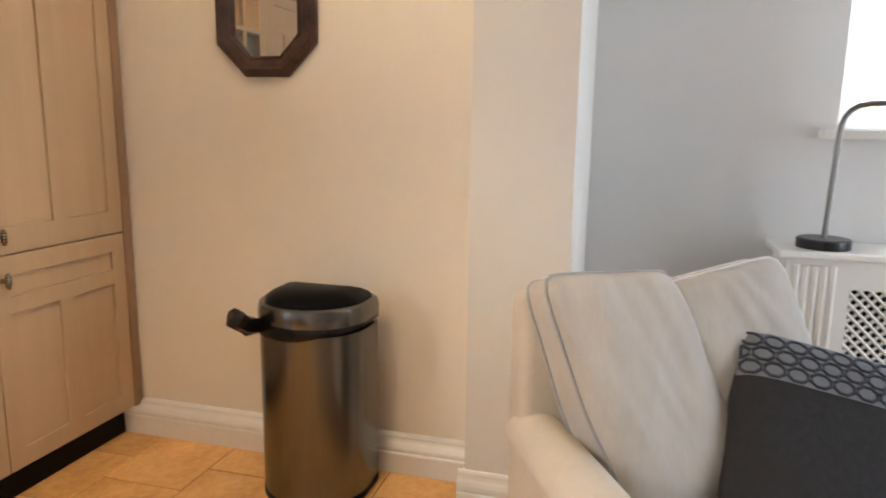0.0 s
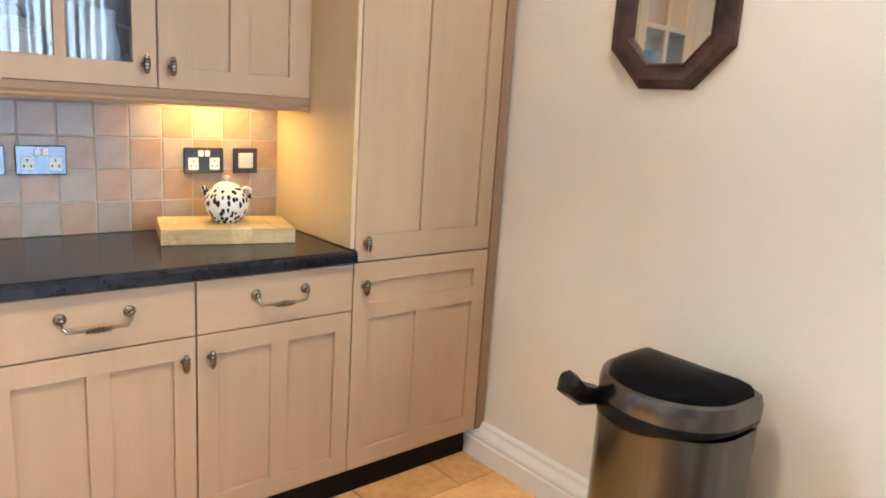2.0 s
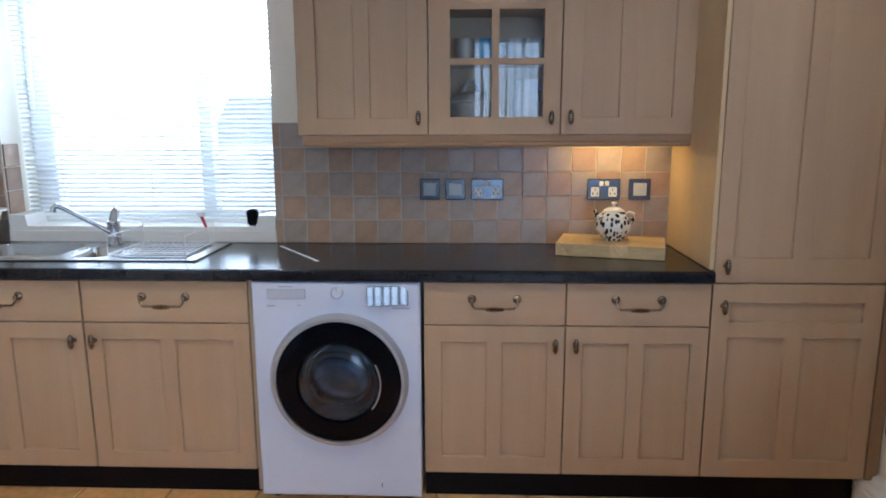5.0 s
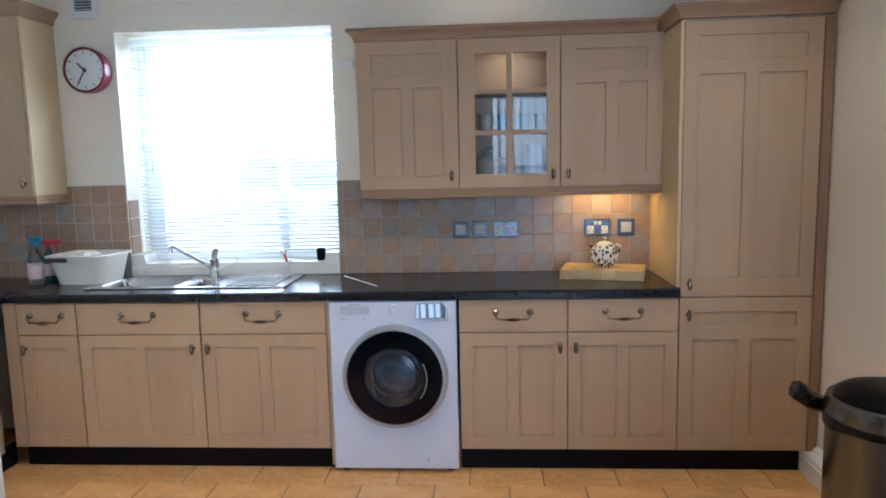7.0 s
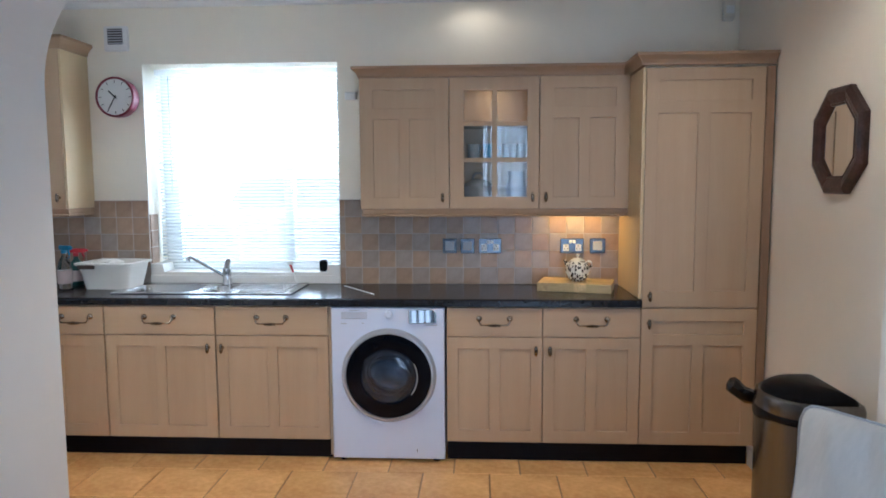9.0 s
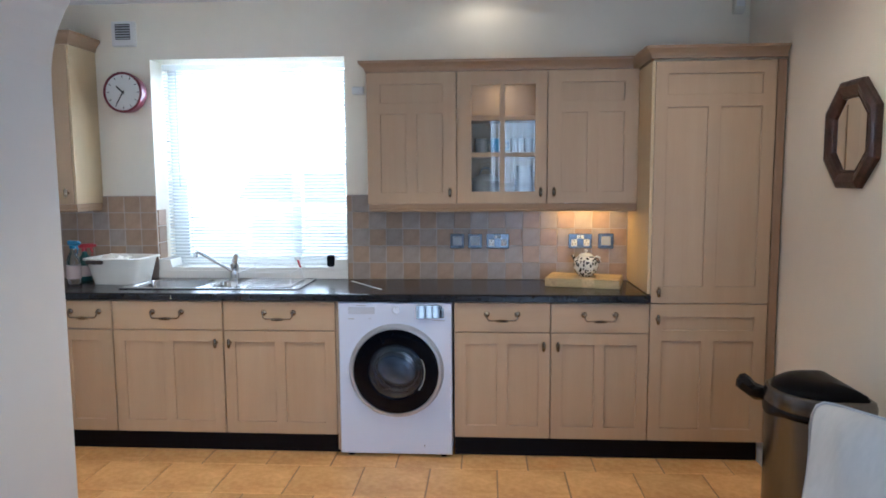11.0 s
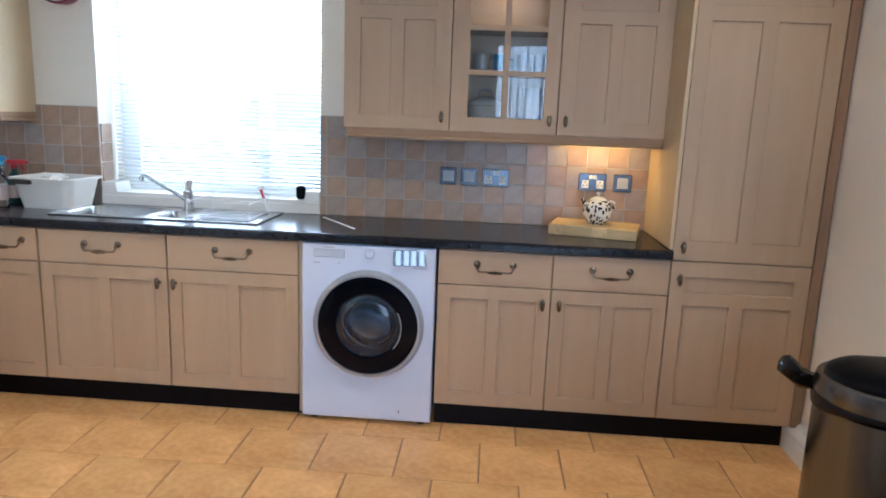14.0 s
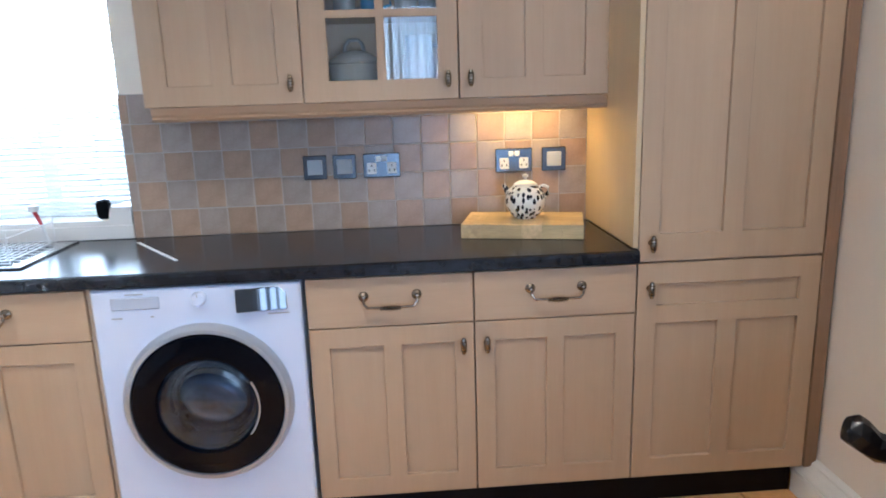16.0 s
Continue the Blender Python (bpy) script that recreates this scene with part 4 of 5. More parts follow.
def bowl_part(name, levels, turn, material, label):
    """A lopsided moulded bowl of rings. levels: (radius, depth, shift x, shift z, squash)."""
    b = bmesh.new()
    rings = []
    for r, y, dx, dz, sq in levels:
        ring = []
        for k in range(56):
            a = 2 * math.pi * k / 56
            u, v = r * math.cos(a), r * sq * math.sin(a)
            ring.append(b.verts.new((CX + dx + u * math.cos(turn) - v * math.sin(turn), y, CZ + dz + u * math.sin(turn) + v * math.cos(turn))))
        rings.append(ring)
    for a, c in zip(rings, rings[1:]):
        for i in range(56):
            b.faces.new((a[i], c[i], c[(i + 1) % 56], a[(i + 1) % 56]))
    b.faces.new(rings[-1])
    bmesh.ops.recalc_face_normals(b, faces=b.faces)
    return part(name, b, material, door, label, True)


bowl = bowl_part("glass_bowl", [(0.1455, -0.022, 0, 0, 1), (0.143, -0.008, 0, 0, 1), (0.138, -0.004, 0, 0, 1), (0.134, 0.012, 0, -0.001, 1), (0.126, 0.018, 0, -0.003, 1),
                                (0.121, 0.045, -0.003, -0.007, 0.97), (0.113, 0.050, -0.006, -0.010, 0.93), (0.105, 0.075, -0.010, -0.016, 0.86)], -0.35, DRUM,
                 "dark moulded glass bowl behind the porthole")
part("bowl_nose", lathe([(0.104, 0.074), (0.099, 0.060), (0.088, 0.051), (0.070, 0.048), (0.062, 0.050), (0.052, 0.047), (0.0, 0.045)], 0, 0, 48, "Y", 0, False), DRUM_NOSE, bowl, "paler glass nose", True).matrix_basis = (
    Matrix.Translation((CX - 0.012, 0, CZ - 0.020)) @ Matrix.Rotation(0.35, 4, "Y") @ Matrix.Diagonal((1, 1, 0.74, 1)))
for k in range(15):
    a = radians(196 + k * 9.5)
    part("drum_stud", lathe([(0.0042, 0.0), (0.0034, -0.0022), (0.0, -0.003)], CX - 0.008 + 0.112 * math.cos(a), 0.046, 8, "Y", CZ - 0.012 + 0.100 * math.sin(a), False), CHROME, bowl, smooth=True)
part("door_grip", tube([(CX + 0.152 * math.cos(radians(a)), -0.039, CZ + 0.152 * math.sin(radians(a))) for a in range(-38, 31, 6)], 0.003, 6), SILVER_P, door, "silver grip edge", True)
part("detergent_drawer", box(-0.243, -0.105, -0.004, 0.001, 0.775, 0.812, 0.003), mat("grey_drawer", (0.52, 0.57, 0.68), 0.35), wm, "pale grey drawer front")
dial = part("dial", lathe([(0.021, -0.001), (0.021, -0.018), (0.017, -0.024), (0.0, -0.024)], 0.009, 0, 24, "Y", 0.802), ENAMEL_SKYLIT, wm, "white round dial", True)
part("pointer", box(0.008, 0.010, -0.0255, -0.0242, 0.808, 0.820), GREY_P, dial)
b = box(0.112, 0.256, -0.012, 0.001, -0.034, 0.034, 0.002)
bmesh.ops.transform(b, verts=b.verts, matrix=Matrix.Translation((0.185, 0.000, 0.789)) @ Matrix.Rotation(radians(8), 4, "Z") @ Matrix.Rotation(radians(-8), 4, "X") @ Matrix.Translation((-0.185, 0, 0)))
part("display", b, SCREEN, wm, "glossy black display")
for a, c, z in ((-0.20, -0.15, 0.818), (-0.245, -0.215, 0.748), (-0.135, -0.125, 0.750), (0.20, 0.262, 0.742)):
    part("printed_mark", box(a, c, -0.0016, -0.0004, z, z + 0.004), GREY_P, wm)
part("filter_latch", box(0.150, 0.153, -0.0016, -0.0004, 0.060, 0.075), INK, wm)
# dark slab filling the gap under the worktop, in place of its shade
part("worktop_gap_shade", box(-0.298, 0.298, 0.03, 0.5, 0.8355, 0.8425), RECESS_SHADE, wm)

# ---- on the worktop ----
bd = thing("chopping_board", "thick butcher-block chopping board with an end-grain edge", "chopping board", pose(-0.285, 0.330, 0.8812, 0, 0, -14.5))
for k in range(6):
    a = -0.2 + k * 0.0667
    part("block", box(a + 0.0001, a + 0.0666, -0.12, 0.12, 0, 0.048, 0.001), BOARD if k % 3 else BOARD_D, bd)
pot = thing("teapot", "round cream teapot with a black mosaic pattern on the chopping board", "teapot", pose(-0.278, 0.335, 0.9300, 0, 0, -12))
part("body", lathe([(0.034, 0), (0.037, 0.004), (0.050, 0.014), (0.066, 0.038), (0.0695, 0.060), (0.065, 0.084), (0.052, 0.103), (0.041, 0.111), (0.038, 0.114)], seg=40), POT, pot, smooth=True)
lid = part("lid", lathe([(0.041, 0.113), (0.038, 0.119), (0.024, 0.127), (0.010, 0.130), (0.0, 0.131)], seg=28), CREAM, pot, smooth=True)
part("lid_knob", lathe([(0.004, 0.129), (0.005, 0.136), (0.011, 0.142), (0.011, 0.148), (0.0, 0.153)], seg=16), CREAM, lid, smooth=True)
part("spout", tube([(-0.048, 0, 0.078), (-0.060, 0, 0.090), (-0.068, 0, 0.104), (-0.075, 0, 0.116)], 0.011, 10, taper=(1.4, 1.0, 0.75, 0.65)), POT, pot, smooth=True)
part("handle", tube([(0.044, 0, 0.102), (0.062, 0, 0.112), (0.076, 0, 0.104), (0.077, 0, 0.086), (0.062, 0, 0.072)], 0.0065, 10), POT, pot, smooth=True)

tub = thing("washing_up_tub", "white rectangular plastic tub with a dark grip", "tub", pose(-2.970, 0.362, 0.8812, 0, 0, -4))
bm = bmesh.new()
rings = []
prof = [(0.0, 0.0), (0.030, 0.140), (0.046, 0.143), (0.047, 0.152), (0.030, 0.155), (0.026, 0.150), (-0.002, 0.008)]
for e, z in prof:
    rings.append([bm.verts.new((x, y, z)) for x, y in rounded(-0.132 - e, 0.132 + e, -0.100 - e, 0.100 + e, 0.04 + max(e, 0) * 0.4)])
n = len(rings[0])
bm.faces.new(rings[0])
for a, c in zip(rings, rings[1:]):
    for i in range(n):
        bm.faces.new((a[i], a[(i + 1) % n], c[(i + 1) % n], c[i]))
bm.faces.new(rings[-1])
bmesh.ops.recalc_face_normals(bm, faces=bm.faces)
part("basin", bm, TUB, tub, smooth=True)
part("grip", box(-0.130, -0.030, -0.153, -0.133, 0.122, 0.146, 0.005, 2), TUB_GRIP, tub, "dark brown grip")
cl = thing("dish_cloth", "crumpled white cloth in the tub", "cloth", pose(-3.02, 0.375, 1.02))
bm = bmesh.new()
bmesh.ops.create_icosphere(bm, subdivisions=3, radius=1)
for v in bm.verts:
    k = 1 + 0.35 * noise.noise(v.co * 2.2)
    v.co = (v.co.x * 0.085 * k, v.co.y * 0.06 * k, v.co.z * 0.028 * k)
part("cloth", bm, TUB, cl, smooth=True)


def spray_bottle(m, body, trigger, label, h):
    t = thing("spray_bottle", label, "bottle", m, "spray bottles")
    b = part("bottle", lathe([(0.034, 0), (0.038, 0.006), (0.038, h * 0.62), (0.030, h * 0.78), (0.014, h * 0.92), (0.013, h)], seg=20), body, t, smooth=True)
    part("label", lathe([(0.0386, h * 0.15), (0.0386, h * 0.52)], seg=20), LABEL_P, b, smooth=True)
    bm = lathe([(0.016, h), (0.016, h + 0.018), (0.010, h + 0.022)], seg=14)
    box(-0.055, 0.030, -0.011, 0.011, h + 0.020, h + 0.046, 0.005, 2, bm=bm)
    box(-0.068, -0.053, -0.007, 0.007, h + 0.026, h + 0.040, 0.003, bm=bm)
    tube([(-0.034, 0, h + 0.022), (-0.044, 0, h - 0.004), (-0.040, 0, h - 0.026)], 0.006, 8, bm)
    part("trigger", bm, trigger, t, smooth=True)


spray_bottle(pose(-3.232, 0.30, 0.8812, 0, 0, 160), CLEAR_P, BLUE_P, "clear spray bottle with a blue trigger beside the tub", 0.205)
spray_bottle(pose(-3.245, 0.435, 0.8812, 0, 0, 200), GREEN_P, RED_P, "dark green spray bottle with a red trigger behind the tub", 0.175)
bk = thing("black_sponge_holder", "small black holder on the window sill", "holder", pose(-1.775, 0.560, 0.951, 0, 0, 14))
part("holder", prism([(-0.020, 0.0), (0.022, 0.0), (0.028, 0.062), (0.016, 0.072), (-0.024, 0.066)], -0.018, 0.018, "XZ", 0.006), BLACK_M, bk)

# ---- on the walls ----
ck = thing("wall_clock", "round wall clock with a white face in a deep maroon case", "clock", pose(-2.960, YB, 1.992))
part("case", lathe([(0.105, -0.001), (0.113, -0.02), (0.117, -0.06), (0.117, -0.088), (0.111, -0.094), (0.105, -0.090), (0.105, -0.080)], seg=48, axis="Y"), MAROON, ck, smooth=True)
part("face", lathe([(0.1045, -0.078), (0.1045, -0.082), (0.0, -0.082)], seg=48, axis="Y"), CLOCK_F, ck)
tick = bmesh.new()
for k in range(12):
    a = radians(30 * k)
    b = box(-0.0018, 0.0018, -0.0838, -0.0824, 0.082, 0.097)
    bmesh.ops.rotate(b, verts=b.verts, cent=(0, 0, 0), matrix=Matrix.Rotation(a, 3, "Y"))
    merge(tick, b)
part("hour_marks", tick, INK, ck)
for nm, a, l, w in (("hour_pointer", -47, 0.052, 0.0042), ("minute_pointer", -150, 0.080, 0.003)):
    b = box(-w, w, -0.0864, -0.0846, -0.012, l)
    bmesh.ops.rotate(b, verts=b.verts, cent=(0, 0, 0), matrix=Matrix.Rotation(radians(a), 3, "Y"))
    part(nm, b, INK, ck)
part("pivot", lathe([(0.007, -0.083), (0.007, -0.088), (0.0, -0.089)], seg=12, axis="Y"), INK, ck)

ev = thing("extractor_fan", "square white wall extractor fan with a dark louvred grille", "extractor fan", pose(-2.970, YB, 2.338))
part("cover", box(-0.072, 0.072, -0.030, -0.001, -0.072, 0.072, 0.008, 2), PLASTIC_W, ev)
# black sheet painted as the shade behind the fan's slats
part("shade_backing", box(-0.045, 0.045, -0.0325, -0.0302, -0.035, 0.055), RECESS_SHADE, ev)
for k in range(6):
    part("slat", box(-0.045, 0.045, -0.037, -0.033, -0.032 + k * 0.0148, -0.025 + k * 0.0148), GREY_P, ev)
sn = thing("wall_sensor", "small white box sensor on the wall beside the window", "sensor", pose(-1.580, YB, 1.990))
part("box", box(-0.035, 0.035, -0.022, -0.001, -0.022, 0.022, 0.006, 2), PLASTIC_W, sn)
part("button", box(0.004, 0.028, -0.026, -0.0225, -0.014, 0.014, 0.003), PLASTIC_W, sn)
pr = thing("alarm_sensor", "cream alarm sensor high on the wall", "alarm sensor", pose(0.565, YB, 2.432))
part("housing", prism([(-0.001, -0.055), (-0.028, -0.052), (-0.048, -0.030), (-0.048, 0.055), (-0.001, 0.055)], -0.030, 0.030, "YZ", 0.004), CREAM, pr)
part("lens", box(-0.022, 0.022, -0.0505, -0.0478, -0.020, 0.022, 0.001), PLASTIC_W, pr)


def wall_plate(x0, x1, kind, label):
    """A dark chrome switch or socket plate with white inserts."""
    t = thing("socket_plate" if kind == "double" else "switch_plate", label, "socket" if kind == "double" else "switch", pose((x0 + x1) / 2, 0.519, 1.110), "dark chrome wall plates")
    w = (x1 - x0) / 2
    part("plate", box(-w, w, -0.009, -0.0005, -0.043, 0.043, 0.003, 2), PLATE, t)
    if kind == "double":
        for s in (-1, 1):
            u = part("insert", box(s * 0.036 - 0.017, s * 0.036 + 0.017, -0.0105, -0.0085, -0.030, 0.010, 0.002), PLASTIC_W, t, "white socket insert")
            for dx, z in ((-0.009, -0.017), (0.009, -0.017), (0.0, 0.0)):
                part("pin_hole", box(s * 0.036 + dx - 0.002, s * 0.036 + dx + 0.002, -0.0112, -0.0104, z - 0.004, z + 0.004), INK, u)
            part("rocker", box(s * 0.011 - 0.009, s * 0.011 + 0.009, -0.0125, -0.0085, 0.014, 0.034, 0.002), PLASTIC_W, t)
    else:
        part("rocker", box(-0.027, 0.027, -0.0125, -0.0085, -0.026, 0.027, 0.002), GREY_R, t, "pale grey rocker switch")


wall_plate(-1.045, -0.962, "single", "dark chrome switch plate with a white rocker")
wall_plate(-0.940, -0.857, "single", "dark chrome switch plate with a white rocker")
wall_plate(-0.832, -0.700, "double", "dark chrome double socket with white inserts")
wall_plate(-0.353, -0.219, "double", "dark chrome double socket with white inserts above the teapot")
wall_plate(-0.183, -0.095, "single", "dark chrome switch plate lit by the under-cabinet lamp")

mr = thing("octagonal_mirror", "octagonal wall mirror in a dark carved wooden frame", "mirror", pose(XR, -0.630, 1.641))


def octagon(hw, hh, cw, ch):
    return [(-hw, -ch), (-hw, ch), (-cw, hh), (cw, hh), (hw, ch), (hw, -ch), (cw, -hh), (-cw, -hh)]


oct0, oct1 = octagon(0.196, 0.214, 0.082, 0.100), octagon(0.126, 0.142, 0.056, 0.068)
bm = bmesh.new()
levels = [(0.0, -0.001), (0.0, -0.020), (0.08, -0.026), (0.35, -0.034), (0.62, -0.030), (0.86, -0.022), (0.9, -0.026), (1.0, -0.020), (1.0, -0.004)]
rings = []
for f, d in levels:
    rings.append([bm.verts.new((d, a[0] + (c[0] - a[0]) * f, a[1] + (c[1] - a[1]) * f)) for a, c in zip(oct0, oct1)])
for a, c in zip(rings, rings[1:]):
    for i in range(8):
        bm.faces.new((a[i], a[(i + 1) % 8], c[(i + 1) % 8], c[i]))
bmesh.ops.recalc_face_normals(bm, faces=bm.faces)
part("frame", bm, MIRROR_F, mr)
part("mirror_glass", prism([(y * 1.02, z * 1.02) for y, z in oct1], -0.012, -0.004, "YZ"), MIRROR, mr)

# ceiling downlights
dl = thing("ceiling_downlight", "round recessed ceiling downlight, lit", "downlight", pose(DOWN[0][0], DOWN[0][1], TOP), "kitchen downlights")
part("bezel", lathe([(0.046, -0.0005), (0.046, -0.004), (0.040, -0.006), (0.033, -0.004), (0.033, -0.0005)], seg=28), CHROME, dl, smooth=True)
part("bulb", lathe([(0.032, -0.0006), (0.032, -0.002), (0.0, -0.002)], seg=24), LAMP_GLOW, dl)
for _x, _y, _k, _a in DOWN[1:]:
    copy_thing(dl, pose(_x, _y, TOP))


# ---- bin ----
def d_outline(w, d, r, n=28):
    """A D in plan: flat side towards +x, round side towards -x."""
    out = []
    h = w / 2
    for k in range(6):
        a = radians(0 + 90 * k / 5)
        out.append((d - r + r * math.cos(a), h - r + r * math.sin(a)))
    for k in range(1, n):
        a = radians(90 + 180 * k / n)
        out.append(((d * 0.60) * math.cos(a) + d * 0.60, h * math.sin(a)))
    for k in range(6):
        a = radians(270 + 90 * k / 5)
        out.append((d - r + r * math.cos(a), -h + r + r * math.sin(a)))
    return out


def stack(levels, w, d, r):
    b = bmesh.new()
    rings = []
    for inset, z in levels:
        rings.append([b.verts.new((x + inset, y, z)) for x, y in d_outline(w - 2 * inset, d - 2 * inset, max(0.01, r - inset))])
    n = len(rings[0])
    for a, c in zip(rings, rings[1:]):
        for i in range(n):
            b.faces.new((a[i], a[(i + 1) % n], c[(i + 1) % n], c[i]))
    b.faces.new(rings[0])
    b.faces.new(rings[-1])
    bmesh.ops.recalc_face_normals(b, faces=b.faces)
    return b


bn = thing("pedal_bin", "brushed steel D-shaped kitchen bin with a black lid and liner showing", "bin", pose(BIN[0], BIN[1], 0.0, 0, 0, BIN[2]))
BW, BD = 0.385, 0.315
part("base_ring", stack([(0.006, 0.0), (0.002, 0.006), (0.002, 0.026), (0.006, 0.028)], BW, BD, 0.05), BLACK_M, bn, smooth=True)
part("body", stack([(0.004, 0.028), (0.004, 0.598)], BW, BD, 0.05), STEEL, bn, smooth=True)
part("rim", stack([(0.004, 0.622), (-0.001, 0.626), (-0.002, 0.660), (0.004, 0.681), (0.014, 0.687), (0.022, 0.685)], BW, BD, 0.05), STEEL, bn, smooth=True)
part("lid", stack([(0.022, 0.680), (0.024, 0.691), (0.032, 0.701), (0.055, 0.714), (0.085, 0.724), (0.120, 0.729)], BW, BD, 0.05), BLACK_M, bn, "black plastic lid", True)
bm = bmesh.new()
out = d_outline(BW, BD, 0.05)
rings = []
for dz, e in ((0.598, 0.0), (0.590, 0.006), (0.606, 0.010), (0.624, 0.005), (0.629, 0.001)):
    ring = []
    for i, (x, y) in enumerate(out):
        k = 1.0 if y > 0 else max(0.25, 1.0 + y / (BW / 2) * 0.75)
        wob = 0.004 * noise.noise(Vector((x * 30, y * 30, dz * 8)))
        zz = 0.625 + (dz - 0.625) * k * 1.15 + wob
        ring.append(bm.verts.new((x - e * 0.6 * k, y * (1 + e * 2.0 * k), zz)))
    rings.append(ring)
n = len(out)
for a, c in zip(rings, rings[1:]):
    for i in range(n):
        bm.faces.new((a[i], a[(i + 1) % n], c[(i + 1) % n], c[i]))
bmesh.ops.recalc_face_normals(bm, faces=bm.faces)
part("liner_edge", bm, BIN_BAG, bn, "black bin liner edge", True)
ears = [(0.090, 0.130, 0.604), (0.060, 0.150, 0.610), (0.028, 0.162, 0.618), (0.000, 0.168, 0.632), (-0.022, 0.172, 0.648), (-0.036, 0.176, 0.660), (-0.046, 0.178, 0.668)]
bm = tube(ears, 0.035, 8, taper=(0.4, 0.85, 0.95, 0.85, 0.92, 0.88, 0.40))
for v in bm.verts:
    v.co.y += 0.014 * noise.noise(v.co * 24)
    v.co.z += 0.014 * noise.noise(v.co * 21 + Vector((3, 1, 2)))
part("liner_tail", bm, BIN_BAG, bn, "knotted black liner corner sticking out")

# ---- armchair in the archway ----
def cushion_block(w, h, t, puff, seg=14, wob=0.0, seed=1.0, soft=0.0):
    """A stuffed cushion, w wide, h high, t thick, with soft edges; its lower back edge at the origin."""
    b = bmesh.new()
    grid = {}
    for side in (-1, 1):
        for i in range(seg + 1):
            for j in range(seg + 1):
                u, v = i / seg * 2 - 1, j / seg * 2 - 1
                e = (1 - abs(u) ** 4) * (1 - abs(v) ** 4)
                d = side * (t / 2 - puff + puff * (max(e, 0) ** 0.45)) + wob * min(1, max(e, 0) * 2.5) * noise.noise(Vector((u * 2, v * 2, seed + side)))
                rx = 1 - 0.03 * abs(v) ** 6 - soft * abs(v) ** 14
                grid[side, i, j] = b.verts.new((u * w / 2 * rx, d, (v * (1 - soft * abs(u) ** 14) + 1) * h / 2))
    for side in (-1, 1):
        for i in range(seg):
            for j in range(seg):
                b.faces.new((grid[side, i, j], grid[side, i + 1, j], grid[side, i + 1, j + 1], grid[side, i, j + 1]))
    rim = [(i, 0) for i in range(seg)] + [(seg, j) for j in range(seg)] + [(i, seg) for i in range(seg, 0, -1)] + [(0, j) for j in range(seg, 0, -1)]
    for a, c in zip(rim, rim[1:] + rim[:1]):
        b.faces.new((grid[-1, a[0], a[1]], grid[-1, c[0], c[1]], grid[1, c[0], c[1]], grid[1, a[0], a[1]]))
    bmesh.ops.recalc_face_normals(b, faces=b.faces)
    return b


def piping_loop(w, h, t, puff, side, r, soft):
    """Cord sewn along the front or back edge of a cushion_block of the same size."""
    pts = []
    n = 20
    edge = [(-1 + 2 * k / n, -1) for k in range(n)] + [(1, -1 + 2 * k / n) for k in range(n)]
    edge += [(1 - 2 * k / n, 1) for k in range(n)] + [(-1, 1 - 2 * k / n) for k in range(n)]
    for u, v in edge + edge[:1]:
        rx = 1 - 0.03 * abs(v) ** 6 - soft * abs(v) ** 14
        pts.append((u * (w / 2 + 0.002) * rx, side * (t / 2 - puff + 0.002), (v * (1 - soft * abs(u) ** 14) + 1) * h / 2))
    return tube(pts, r, 6)


sofa = thing("armchair", "cream linen armchair with piped back cushions turned to the corner", "armchair", pose(SOFA[0], SOFA[1], 0, 0, 0, SOFA[2]))
# own frame: x along the back, y towards the back, origin under the middle of the seat's front
SWD = 0.82
part("base", box(-SWD / 2, SWD / 2, -0.10, 0.74, 0.08, 0.285, 0.02, 2), FABRIC_S, sofa)
for sx in (-0.36, 0.36):
    for sy in (-0.04, 0.68):
        part("leg", lathe([(0.018, 0), (0.026, 0.085)], sx, sy, 12), MIRROR_F, sofa)
b = box(-SWD / 2, SWD / 2, 0.64, 0.76, 0.28, 0.83, 0.035, 4)
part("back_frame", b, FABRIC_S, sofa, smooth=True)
for s in (-1, 1):
    # rolled arm: straight cheeks under a round top
    arm = [(0.285 * s, 0.28), (0.285 * s, 0.43)] + [(s * (0.357 - 0.080 * math.cos(radians(a))), 0.445 + 0.068 * math.sin(radians(a))) for a in range(0, 181, 12)] + [(0.424 * s, 0.43), (0.424 * s, 0.28)]
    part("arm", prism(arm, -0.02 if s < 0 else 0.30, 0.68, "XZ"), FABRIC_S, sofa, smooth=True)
seat = cushion_block(0.575, 0.15, 0.72, 0.03)
bmesh.ops.translate(seat, verts=seat.verts, vec=(0, 0.24, 0.235))
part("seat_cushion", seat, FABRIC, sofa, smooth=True)
